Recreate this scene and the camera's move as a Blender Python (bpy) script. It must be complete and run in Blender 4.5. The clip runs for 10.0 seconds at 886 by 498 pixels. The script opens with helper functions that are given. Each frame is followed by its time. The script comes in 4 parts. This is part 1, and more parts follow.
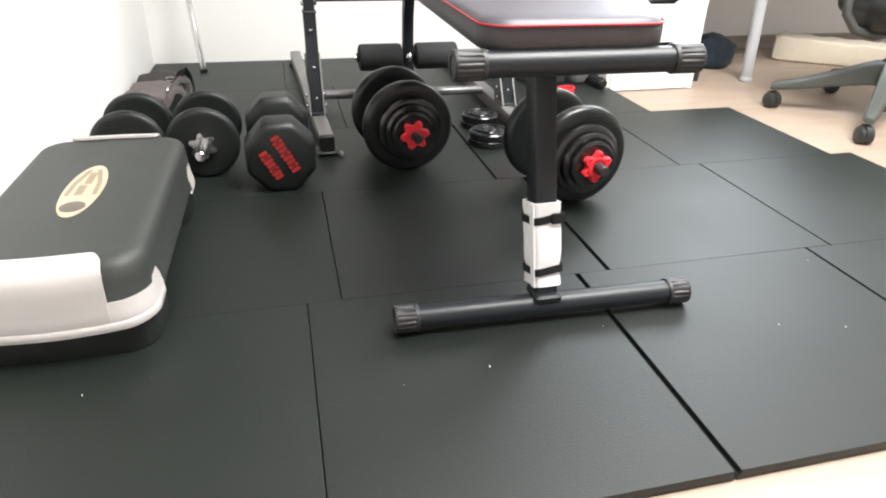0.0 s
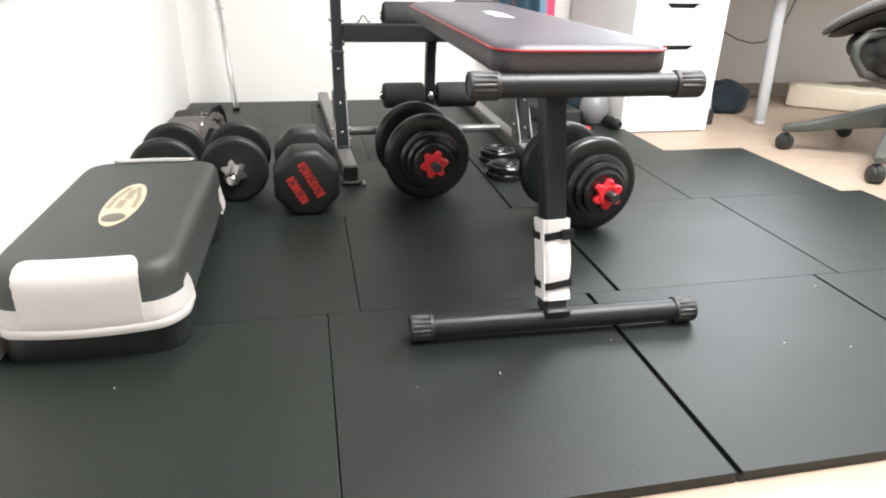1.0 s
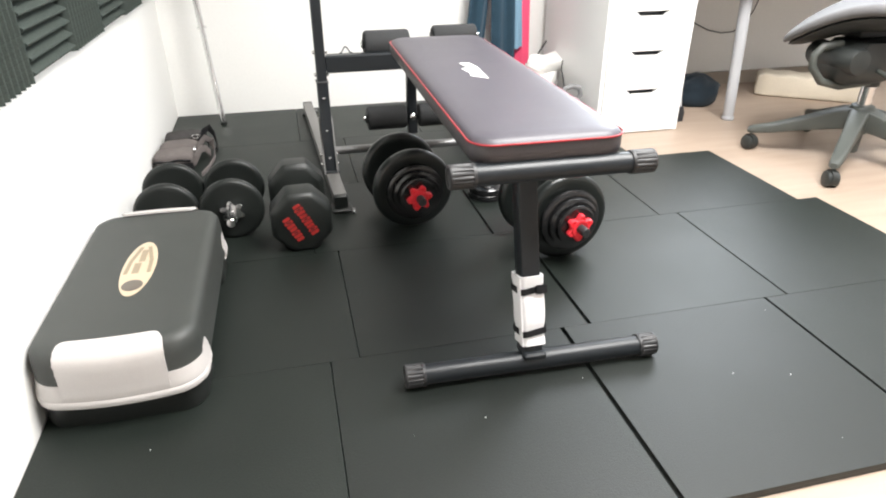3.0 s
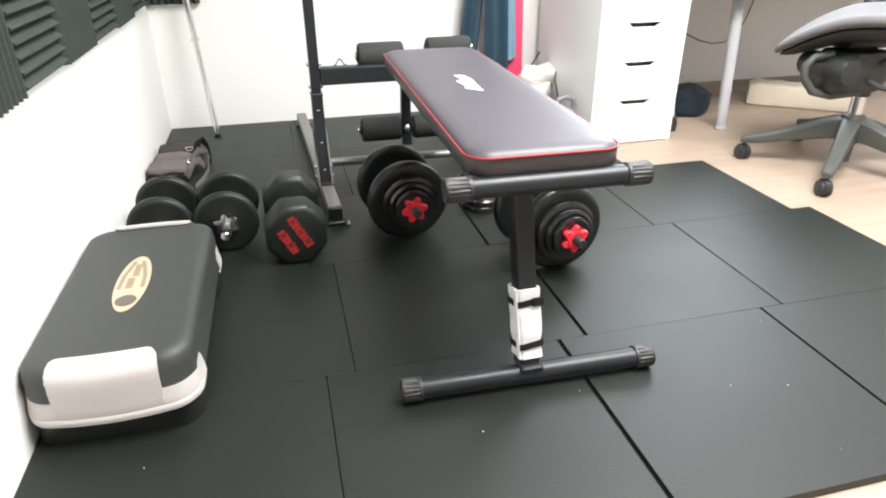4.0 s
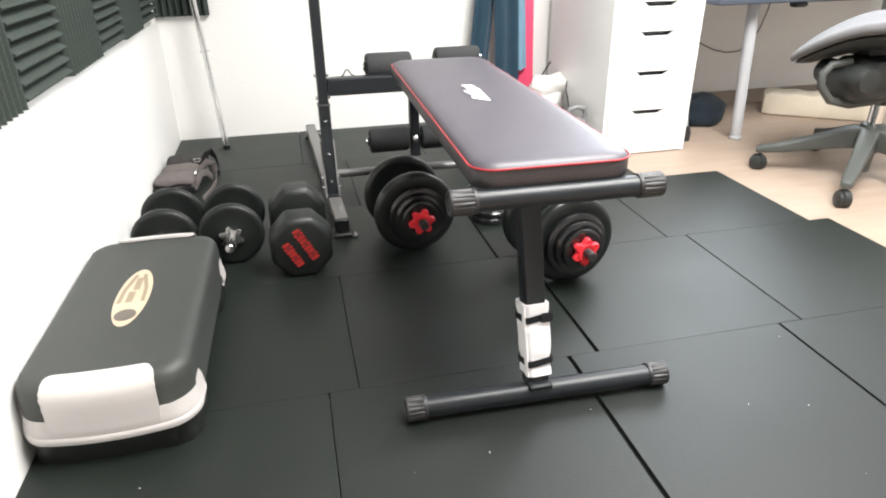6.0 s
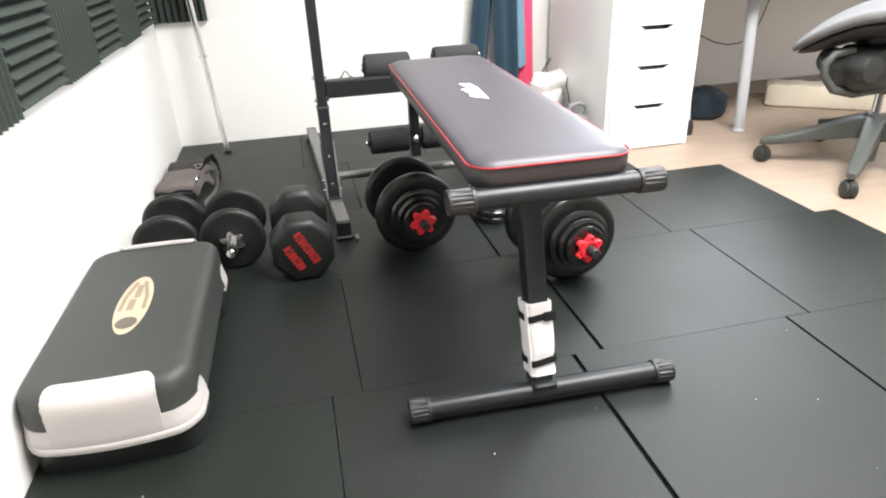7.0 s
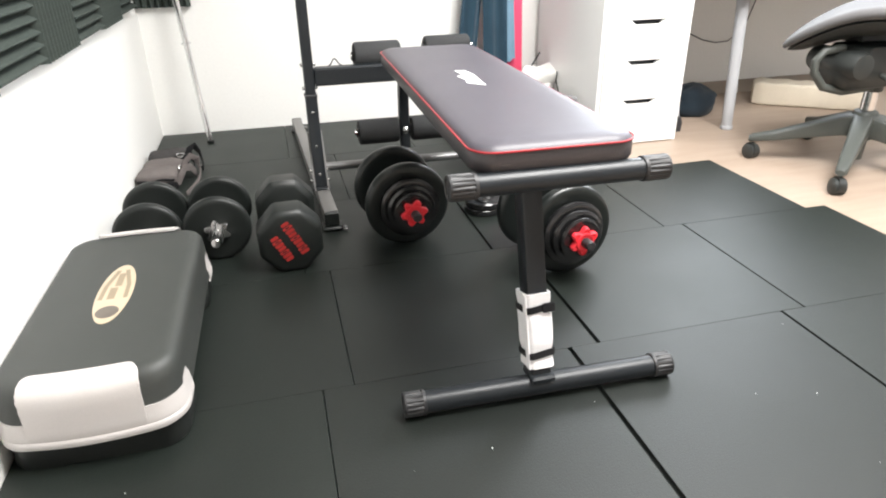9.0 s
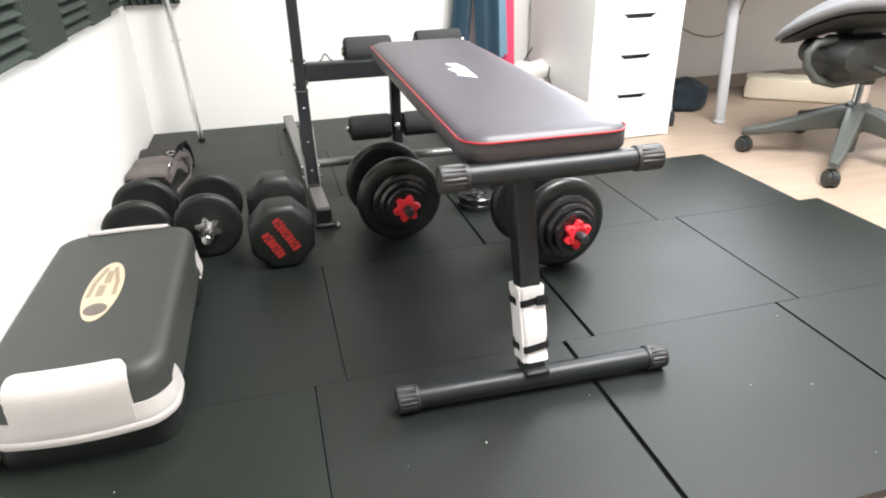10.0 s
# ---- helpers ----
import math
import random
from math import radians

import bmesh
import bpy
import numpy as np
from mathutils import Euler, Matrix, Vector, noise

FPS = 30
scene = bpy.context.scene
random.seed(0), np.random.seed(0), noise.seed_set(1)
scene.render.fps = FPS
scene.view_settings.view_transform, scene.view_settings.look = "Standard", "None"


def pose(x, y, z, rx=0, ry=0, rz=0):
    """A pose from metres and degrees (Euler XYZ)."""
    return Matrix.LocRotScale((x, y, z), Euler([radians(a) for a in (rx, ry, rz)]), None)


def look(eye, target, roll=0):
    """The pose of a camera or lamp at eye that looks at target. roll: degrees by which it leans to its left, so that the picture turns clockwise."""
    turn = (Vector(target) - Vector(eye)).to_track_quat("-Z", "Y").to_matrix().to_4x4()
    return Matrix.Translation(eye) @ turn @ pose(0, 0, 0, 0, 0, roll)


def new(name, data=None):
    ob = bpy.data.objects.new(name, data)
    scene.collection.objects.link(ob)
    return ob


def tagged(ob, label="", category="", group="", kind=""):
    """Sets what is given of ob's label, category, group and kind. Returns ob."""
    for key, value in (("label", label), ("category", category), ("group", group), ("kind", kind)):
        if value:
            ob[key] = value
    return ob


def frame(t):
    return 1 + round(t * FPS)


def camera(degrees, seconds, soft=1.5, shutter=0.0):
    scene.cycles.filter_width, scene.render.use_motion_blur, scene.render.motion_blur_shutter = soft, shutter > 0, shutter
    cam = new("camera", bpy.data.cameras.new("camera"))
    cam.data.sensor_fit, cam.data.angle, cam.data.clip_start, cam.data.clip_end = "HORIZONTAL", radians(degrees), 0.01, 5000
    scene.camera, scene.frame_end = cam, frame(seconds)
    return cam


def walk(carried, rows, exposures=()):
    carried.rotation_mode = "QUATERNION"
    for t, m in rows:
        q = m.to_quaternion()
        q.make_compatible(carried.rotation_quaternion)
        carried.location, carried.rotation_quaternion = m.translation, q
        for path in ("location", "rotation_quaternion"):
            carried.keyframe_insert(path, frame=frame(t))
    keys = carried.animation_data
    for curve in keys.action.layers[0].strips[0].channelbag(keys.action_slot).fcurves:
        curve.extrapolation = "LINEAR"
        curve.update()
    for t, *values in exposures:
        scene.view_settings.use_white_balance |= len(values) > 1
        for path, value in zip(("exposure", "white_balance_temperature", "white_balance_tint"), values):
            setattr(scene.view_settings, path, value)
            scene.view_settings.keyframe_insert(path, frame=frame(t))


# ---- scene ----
cam = camera(69.4, 10.0, soft=2.0)
PATH = [
    (0, (0.523, 0.061, 0.632), (0.955, 1.762, -0.328), 1.3),
    (0.5, (0.515, 0.011, 0.612), (0.913, 1.772, -0.248), 1.8),
    (1, (0.515, -0.017, 0.603), (0.898, 1.765, -0.221), 1.4),
    (1.5, (0.514, -0.021, 0.612), (0.905, 1.735, -0.26), 2.0),
    (2, (0.506, -0.039, 0.704), (0.965, 1.647, -0.268), 4.2),
    (2.5, (0.509, -0.059, 0.796), (0.942, 1.642, -0.162), 0.8),
    (2.7, (0.508, -0.057, 0.815), (0.918, 1.655, -0.136), -0.2),
    (3.8, (0.499, -0.052, 0.837), (0.925, 1.673, -0.08), -0.2),
    (4, (0.503, -0.047, 0.833), (0.936, 1.679, -0.08), -0.3),
    (4.5, (0.52, -0.034, 0.836), (0.96, 1.695, -0.068), -0.4),
    (5, (0.524, -0.02, 0.832), (0.965, 1.715, -0.058), 0.2),
    (5.5, (0.524, -0.018, 0.826), (0.941, 1.726, -0.059), -0.0),
    (5.7, (0.521, -0.019, 0.822), (0.932, 1.728, -0.06), -0.3),
    (6.8, (0.539, -0.009, 0.824), (0.914, 1.744, -0.063), -2.2),
    (7, (0.537, -0.01, 0.818), (0.917, 1.744, -0.065), -2.4),
    (7.5, (0.541, -0.005, 0.816), (0.938, 1.747, -0.063), -2.1),
    (8, (0.528, 0.004, 0.808), (0.939, 1.751, -0.075), -1.1),
    (8.5, (0.52, 0.016, 0.794), (0.95, 1.757, -0.091), -1.3),
    (9, (0.512, 0.021, 0.787), (0.952, 1.758, -0.102), -1.0),
    (9.5, (0.514, 0.027, 0.779), (0.96, 1.763, -0.109), -0.9),
    (10, (0.518, 0.025, 0.772), (0.973, 1.757, -0.119), -1.3),
]
walk(cam, [(t, look(eye, target, roll)) for t, eye, target, roll in PATH])

# ---- world and lights ----
world = bpy.data.worlds.new("world")
scene.world = world
world.use_nodes = True
wn = world.node_tree.nodes
sky = wn.new("ShaderNodeTexSky")
sky.sky_type, sky.sun_disc, sky.sun_elevation, sky.sun_rotation = "NISHITA", False, radians(40), radians(60)
world.node_tree.links.new(sky.outputs[0], wn["Background"].inputs[0])
wn["Background"].inputs[1].default_value = 0.1


def area(name, x, y, z, rx, ry, rz, sx, sy, watts, color):
    data = bpy.data.lights.new(name, "AREA")
    data.shape, data.size, data.size_y, data.energy, data.color = "RECTANGLE", sx, sy, watts, color
    ob = new(name, data)
    ob.matrix_world = pose(x, y, z, rx, ry, rz)
    return ob


LAMP_W, WINDOW_W = 190.0, 100.0
area("ceiling_light", 1.75, 0.60, 2.40, 0, 0, 0, 1.3, 1.3, LAMP_W, (1.0, 0.99, 0.98))
area("window_light", 2.95, 2.98, 1.52, -90, 0, 0, 1.5, 1.1, WINDOW_W, (0.88, 0.94, 1.0))
scene.view_settings.exposure = 0.0

# ---- materials ----


def material(name, color, rough=0.5, metal=0.0, spec=0.5, vary=0.1, scale=8.0, grain=0.0, gscale=200.0, bump=0.0, coat=0.0, speck=None, objvary=0.0, sheen=0.0):
    """A painted, moulded or woven surface: colour varied at two scales, roughness broken up, fine relief."""
    m = bpy.data.materials.new(name)
    m.use_nodes = True
    nt = m.node_tree
    n, link = nt.nodes, nt.links.new
    b = n["Principled BSDF"]
    b.inputs["Metallic"].default_value = metal
    b.inputs["Specular IOR Level"].default_value = spec
    b.inputs["Coat Weight"].default_value = coat
    b.inputs["Coat Roughness"].default_value = 0.15
    b.inputs["Sheen Weight"].default_value = sheen
    co = n.new("ShaderNodeTexCoord")
    big = n.new("ShaderNodeTexNoise")
    big.inputs["Scale"].default_value, big.inputs["Detail"].default_value = scale, 5
    link(co.outputs["Object"], big.inputs["Vector"])
    fine = n.new("ShaderNodeTexNoise")
    fine.inputs["Scale"].default_value, fine.inputs["Detail"].default_value = gscale, 3
    link(co.outputs["Object"], fine.inputs["Vector"])
    mix = n.new("ShaderNodeMix")
    mix.data_type = "RGBA"
    mix.inputs[6].default_value = (*[c * (1 - vary) for c in color], 1)
    mix.inputs[7].default_value = (*[min(1, c * (1 + vary)) for c in color], 1)
    link(big.outputs["Fac"], mix.inputs[0])
    out = mix.outputs[2]
    if grain:
        g = n.new("ShaderNodeMix")
        g.data_type, g.blend_type = "RGBA", "MULTIPLY"
        g.inputs[0].default_value = 1.0
        ramp = n.new("ShaderNodeMapRange")
        ramp.inputs[1].default_value, ramp.inputs[2].default_value = 0.3, 0.7
        ramp.inputs[3].default_value, ramp.inputs[4].default_value = 1 - grain, 1 + grain
        link(fine.outputs["Fac"], ramp.inputs[0])
        link(out, g.inputs[6])
        link(ramp.outputs[0], g.inputs[7])
        out = g.outputs[2]
    if objvary:
        info = n.new("ShaderNodeObjectInfo")
        r = n.new("ShaderNodeMapRange")
        r.inputs[3].default_value, r.inputs[4].default_value = 1 - objvary, 1 + objvary
        link(info.outputs["Random"], r.inputs[0])
        g = n.new("ShaderNodeMix")
        g.data_type, g.blend_type = "RGBA", "MULTIPLY"
        g.inputs[0].default_value = 1.0
        link(out, g.inputs[6])
        link(r.outputs[0], g.inputs[7])
        out = g.outputs[2]
    if speck:
        v = n.new("ShaderNodeTexVoronoi")
        v.inputs["Scale"].default_value = speck[0]
        link(co.outputs["Object"], v.inputs["Vector"])
        lt = n.new("ShaderNodeMath")
        lt.operation = "LESS_THAN"
        lt.inputs[1].default_value = speck[1]
        link(v.outputs["Distance"], lt.inputs[0])
        g = n.new("ShaderNodeMix")
        g.data_type = "RGBA"
        g.inputs[7].default_value = (*speck[2], 1)
        link(lt.outputs[0], g.inputs[0])
        link(out, g.inputs[6])
        out = g.outputs[2]
    link(out, b.inputs["Base Color"])
    rr = n.new("ShaderNodeMapRange")
    rr.inputs[3].default_value, rr.inputs[4].default_value = max(0.02, rough - 0.06), min(1, rough + 0.06)
    link(big.outputs["Fac"], rr.inputs[0])
    link(rr.outputs[0], b.inputs["Roughness"])
    if bump:
        bp = n.new("ShaderNodeBump")
        bp.inputs["Strength"].default_value, bp.inputs["Distance"].default_value = bump, 0.001
        link(fine.outputs["Fac"], bp.inputs["Height"])
        link(bp.outputs[0], b.inputs["Normal"])
    return m


# darker than the white wall, to cut bounce from the two unseen walls
DIM_WALL = material("bounce_cutting_grey", (0.50, 0.49, 0.48), 0.8, vary=0.03, scale=2, grain=0.015, gscale=90, bump=0.25)
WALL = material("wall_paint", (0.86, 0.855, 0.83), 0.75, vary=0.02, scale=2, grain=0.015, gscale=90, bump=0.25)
CEIL = material("ceiling_paint", (0.85, 0.84, 0.82), 0.8, vary=0.02, scale=3, grain=0.01, gscale=70, bump=0.2)
MAT = material("rubber_mat", (0.0030, 0.0052, 0.0037), 0.50, spec=0.40, vary=0.25, scale=5, grain=0.4, gscale=330, bump=0.45, objvary=0.18, sheen=0.04)
MAT.node_tree.nodes["Principled BSDF"].inputs["Sheen Tint"].default_value = (0.80, 1.0, 0.90, 1)
BLACK_PLASTIC = material("black_plastic", (0.0075, 0.0090, 0.0080), 0.42, vary=0.12, scale=12, grain=0.12, gscale=500, bump=0.2)
STEP_TOP = material("step_rubber", (0.030, 0.033, 0.030), 0.55, vary=0.1, scale=9, grain=0.15, gscale=700, bump=0.4)
WHITE_PLASTIC = material("white_plastic", (0.47, 0.445, 0.43), 0.38, vary=0.03, scale=10, grain=0.02, gscale=300)
CREAM = material("cream_label", (0.43, 0.355, 0.255), 0.4, vary=0.12, scale=40)
BROWN = material("brown_print", (0.10, 0.085, 0.07), 0.45, vary=0.25, scale=60)
TAN = material("tan_print", (0.23, 0.185, 0.125), 0.45, vary=0.15, scale=60)
STEEL = material("satin_black_steel", (0.0095, 0.0120, 0.0145), 0.42, spec=0.40, vary=0.12, scale=15, grain=0.1, gscale=350, bump=0.12)
CAP = material("ribbed_cap_plastic", (0.018, 0.018, 0.019), 0.5, vary=0.12, scale=20, grain=0.1, gscale=300)
VINYL = material("bench_vinyl", (0.046, 0.042, 0.054), 0.48, spec=0.58, vary=0.12, scale=6, grain=0.15, gscale=380, bump=0.35)
RAIL = material("rail_paint", (0.15, 0.145, 0.14), 0.42, vary=0.12, scale=15, grain=0.1, gscale=350, bump=0.12)
VINYL_SIDE = material("bench_side_vinyl", (0.042, 0.037, 0.040), 0.45, vary=0.12, scale=9, grain=0.15, gscale=380, bump=0.35)
RED_PIPE = material("red_piping", (0.30, 0.014, 0.020), 0.42, vary=0.1, scale=30)
RED = material("red_plastic", (0.78, 0.034, 0.048), 0.38, vary=0.08, scale=30)
RED_PRINT = material("red_print", (0.28, 0.015, 0.013), 0.5, vary=0.3, scale=70)
WHITE_PRINT = material("white_print", (0.80, 0.80, 0.78), 0.45, vary=0.04, scale=50)
RUBBER = material("black_rubber", (0.0075, 0.0095, 0.0085), 0.46, spec=0.40, vary=0.15, scale=14, grain=0.15, gscale=300, bump=0.25)
PLATE = material("black_vinyl_plate", (0.0085, 0.0105, 0.0098), 0.33, spec=0.45, vary=0.15, scale=12, grain=0.1, gscale=260, bump=0.15)
GLOSS_PLATE = material("gloss_black_plate", (0.011, 0.011, 0.0115), 0.22, spec=0.6, vary=0.15, scale=12)
CHROME = material("chrome", (0.72, 0.72, 0.72), 0.16, metal=1.0, vary=0.06, scale=25)
DARK_STEEL = material("dark_bar_steel", (0.045, 0.045, 0.047), 0.42, metal=0.5, vary=0.15, scale=40, grain=0.15, gscale=900, bump=0.3)
GREY_STEEL = material("grey_steel", (0.20, 0.20, 0.20), 0.4, metal=0.6, vary=0.1, scale=18)
FOAM = material("black_foam_roller", (0.028, 0.029, 0.030), 0.75, spec=0.3, vary=0.12, scale=18, grain=0.22, gscale=420, bump=0.5)
ACOUSTIC = material("acoustic_foam", (0.046, 0.056, 0.050), 0.95, spec=0.1, vary=0.15, scale=12, grain=0.25, gscale=500, bump=0.6)
CLOTH_WHITE = material("white_wrap", (0.78, 0.77, 0.78), 0.8, spec=0.2, vary=0.05, scale=30, grain=0.05, gscale=600, bump=0.5)
STRAP = material("black_strap", (0.012, 0.012, 0.013), 0.85, spec=0.2, vary=0.2, scale=60, grain=0.25, gscale=900, bump=0.5)
NAVY = material("navy_denim", (0.023, 0.052, 0.078), 0.9, spec=0.15, vary=0.18, scale=14, grain=0.2, gscale=700, bump=0.5, sheen=0.2)
PALE_BLUE = material("pale_blue_cotton", (0.18, 0.30, 0.40), 0.9, spec=0.15, vary=0.1, scale=14, grain=0.12, gscale=700, bump=0.5)
PINK = material("pink_cotton", (0.82, 0.09, 0.18), 0.85, spec=0.2, vary=0.08, scale=10, grain=0.1, gscale=700, bump=0.5)
LACQUER = material("white_lacquer", (0.82, 0.82, 0.81), 0.32, vary=0.015, scale=4, grain=0.01, gscale=200)
SLOT_SHADE = material("slot_shade", (0.16, 0.17, 0.18), 0.6, vary=0.1, scale=20)
GREY_PAINT = material("grey_painted_leg", (0.42, 0.43, 0.45), 0.42, vary=0.05, scale=15)
DESK = material("blue_grey_desk", (0.058, 0.070, 0.098), 0.5, vary=0.08, scale=6, grain=0.08, gscale=300)
CHAIR_GREY = material("chair_grey_shell", (0.13, 0.128, 0.13), 0.8, spec=0.15, vary=0.06, scale=12, grain=0.08, gscale=400, bump=0.3)
CHAIR_BLACK = material("chair_black_nylon", (0.019, 0.022, 0.021), 0.5, vary=0.12, scale=12, grain=0.12, gscale=350, bump=0.2)
CHAIR_BASE = material("chair_base_nylon", (0.062, 0.068, 0.062), 0.48, vary=0.12, scale=12, grain=0.12, gscale=350, bump=0.2)
GREY_IRON = material("grey_enamelled_iron", (0.20, 0.20, 0.205), 0.45, vary=0.1, scale=14, grain=0.1, gscale=300, bump=0.2)
BLACK_CLOTH = material("black_cloth", (0.013, 0.021, 0.029), 0.9, spec=0.2, vary=0.3, scale=12, grain=0.25, gscale=300, bump=0.6, sheen=0.1)
BROWN_NEO = material("brown_black_neoprene", (0.120, 0.105, 0.100), 0.8, spec=0.25, vary=0.2, scale=20, grain=0.15, gscale=500, bump=0.5)
DARK_NEO = material("dark_neoprene", (0.045, 0.042, 0.041), 0.8, spec=0.25, vary=0.2, scale=20, grain=0.15, gscale=500, bump=0.5)
BOLSTER = material("cream_fabric", (0.62, 0.555, 0.45), 0.85, spec=0.2, vary=0.05, scale=12, grain=0.08, gscale=500, bump=0.4)
TAUPE = material("taupe_baseboard", (0.36, 0.31, 0.26), 0.6, vary=0.06, scale=8)
WHITE_SHOE = material("white_leather", (0.76, 0.75, 0.72), 0.5, vary=0.05, scale=18, grain=0.04, gscale=300, bump=0.3)
CABLE = material("black_cable", (0.02, 0.02, 0.022), 0.5, vary=0.1, scale=30)
LAMP_GLOW = bpy.data.materials.new("lamp_diffuser")
LAMP_GLOW.use_nodes = True
LAMP_GLOW.node_tree.nodes["Principled BSDF"].inputs["Emission Color"].default_value = (1, 0.95, 0.88, 1)
LAMP_GLOW.node_tree.nodes["Principled BSDF"].inputs["Emission Strength"].default_value = 6.0


def floor_material():
    m = bpy.data.materials.new("beige_vinyl")
    m.use_nodes = True
    nt = m.node_tree
    n, link = nt.nodes, nt.links.new
    b = n["Principled BSDF"]
    co = n.new("ShaderNodeTexCoord")
    mp = n.new("ShaderNodeMapping")
    mp.inputs["Scale"].default_value = (1.2, 9, 1)
    link(co.outputs["Object"], mp.inputs[0])
    a = n.new("ShaderNodeTexNoise")
    a.inputs["Scale"].default_value, a.inputs["Detail"].default_value = 3, 8
    link(mp.outputs[0], a.inputs["Vector"])
    f = n.new("ShaderNodeTexNoise")
    f.inputs["Scale"].default_value, f.inputs["Detail"].default_value = 120, 4
    link(mp.outputs[0], f.inputs["Vector"])
    add = n.new("ShaderNodeMath")
    add.operation = "MULTIPLY_ADD"
    add.inputs[1].default_value = 0.35
    link(f.outputs["Fac"], add.inputs[0])
    link(a.outputs["Fac"], add.inputs[2])
    r = n.new("ShaderNodeValToRGB")
    r.color_ramp.elements[0].position, r.color_ramp.elements[0].color = 0.4, (0.305, 0.232, 0.178, 1)
    r.color_ramp.elements[1].position, r.color_ramp.elements[1].color = 0.9, (0.362, 0.285, 0.225, 1)
    link(add.outputs[0], r.inputs[0])
    link(r.outputs[0], b.inputs["Base Color"])
    b.inputs["Roughness"].default_value = 0.45
    bp = n.new("ShaderNodeBump")
    bp.inputs["Strength"].default_value, bp.inputs["Distance"].default_value = 0.15, 0.001
    link(f.outputs["Fac"], bp.inputs["Height"])
    link(bp.outputs[0], b.inputs["Normal"])
    return m


FLOOR = floor_material()

# ---- building helpers ----


def thing(name, m, label, category, group="", kind=""):
    ob = new(name)
    ob.empty_display_size = 0.05
    ob.matrix_world = m
    return tagged(ob, label, category, group, kind)


def mesh_of(name, bm, mat, angle=35):
    bmesh.ops.recalc_face_normals(bm, faces=bm.faces[:])
    me = bpy.data.meshes.new(name)
    bm.to_mesh(me)
    bm.free()
    me.materials.append(mat)
    me.polygons.foreach_set("use_smooth", [True] * len(me.polygons))
    me.set_sharp_from_angle(angle=radians(angle))
    return me


def part(name, bm, mat, parent, label="", angle=35):
    ob = new(name, mesh_of(name, bm, mat, angle))
    ob.parent = parent
    return tagged(ob, label)


def single(name, bm, mat, m, label, category, group="", kind="", angle=35):
    ob = new(name, mesh_of(name, bm, mat, angle))
    ob.matrix_world = m
    return tagged(ob, label, category, group, kind)


def loft(bm, rings, cap=True, closed=False):
    """Skin rings of equal count; caps the ends."""
    vs = [[bm.verts.new(p) for p in r] for r in rings]
    n = len(vs[0])
    pairs = list(zip(vs, vs[1:])) + ([(vs[-1], vs[0])] if closed else [])
    for a, b in pairs:
        for i in range(n):
            bm.faces.new((a[i], a[(i + 1) % n], b[(i + 1) % n], b[i]))
    if cap and not closed:
        bm.faces.new(vs[0][::-1])
        bm.faces.new(vs[-1])
    return bm


def rrect(hx, hy, r, n=5):
    """A rounded rectangle's outline as 2D points."""
    r = max(1e-4, min(r, hx - 1e-4, hy - 1e-4))
    pts = []
    for cx, cy, a0 in ((hx - r, hy - r, 0), (-hx + r, hy - r, 90), (-hx + r, -hy + r, 180), (hx - r, -hy + r, 270)):
        for i in range(n + 1):
            a = radians(a0 + 90 * i / n)
            pts.append((cx + r * math.cos(a), cy + r * math.sin(a)))
    return pts


def circle(r, n=20):
    return [(r * math.cos(2 * math.pi * i / n), r * math.sin(2 * math.pi * i / n)) for i in range(n)]


def levels(bm, rows, cap=True, n=5):
    """Rounded-rectangle levels (z, hx, hy, r) or with a centre (z, hx, hy, r, cx, cy), stacked."""
    rings = []
    for z, hx, hy, r, *c in rows:
        cx, cy = c if c else (0, 0)
        rings.append([Vector((x + cx, y + cy, z)) for x, y in rrect(hx, hy, r, n)])
    return loft(bm, rings, cap)


def block(bm, x0, x1, y0, y1, z0, z1, bevel=0.003):
    """A box with small bevelled edges."""
    cx, cy, hx, hy = (x0 + x1) / 2, (y0 + y1) / 2, (x1 - x0) / 2, (y1 - y0) / 2
    b = min(bevel, hx * 0.9, hy * 0.9, (z1 - z0) * 0.45)
    return levels(bm, [(z0, hx - b, hy - b, b, cx, cy), (z0 + b, hx, hy, b, cx, cy), (z1 - b, hx, hy, b, cx, cy), (z1, hx - b, hy - b, b, cx, cy)], n=2)


def lathe(bm, prof, m=Matrix(), seg=32, cap=True):
    """Turn a profile of (r, z) round the z axis, then place it by m."""
    rings = [[m @ Vector((r * math.cos(2 * math.pi * i / seg), r * math.sin(2 * math.pi * i / seg), z)) for i in range(seg)] for r, z in prof]
    return loft(bm, rings, cap)


def sweep(bm, pts, prof, up=(0, 0, 1), cap=True, closed=False):
    """Sweep a 2D profile along a path."""
    pts = [Vector(p) for p in pts]
    rings, up = [], Vector(up)
    k = len(pts)
    for i, p in enumerate(pts):
        if closed:
            d = (pts[(i + 1) % k] - pts[i - 1]).normalized()
        else:
            d = (pts[min(i + 1, k - 1)] - pts[max(i - 1, 0)]).normalized()
        side = d.cross(up)
        if side.length < 1e-4:
            side = d.cross(Vector((1, 0, 0.01)))
        side.normalize()
        top = side.cross(d).normalized()
        rings.append([p + side * a + top * b for a, b in prof])
    return loft(bm, rings, cap, closed)


def rod(bm, a, b, r, seg=16, bevel=0.0015):
    """A round bar from a to b with eased ends."""
    a, b = Vector(a), Vector(b)
    d = (b - a)
    m = Matrix.Translation(a) @ d.to_track_quat("Z", "Y").to_matrix().to_4x4()
    return lathe(bm, [(r - bevel, 0), (r, bevel), (r, d.length - bevel), (r - bevel, d.length)], m, seg)


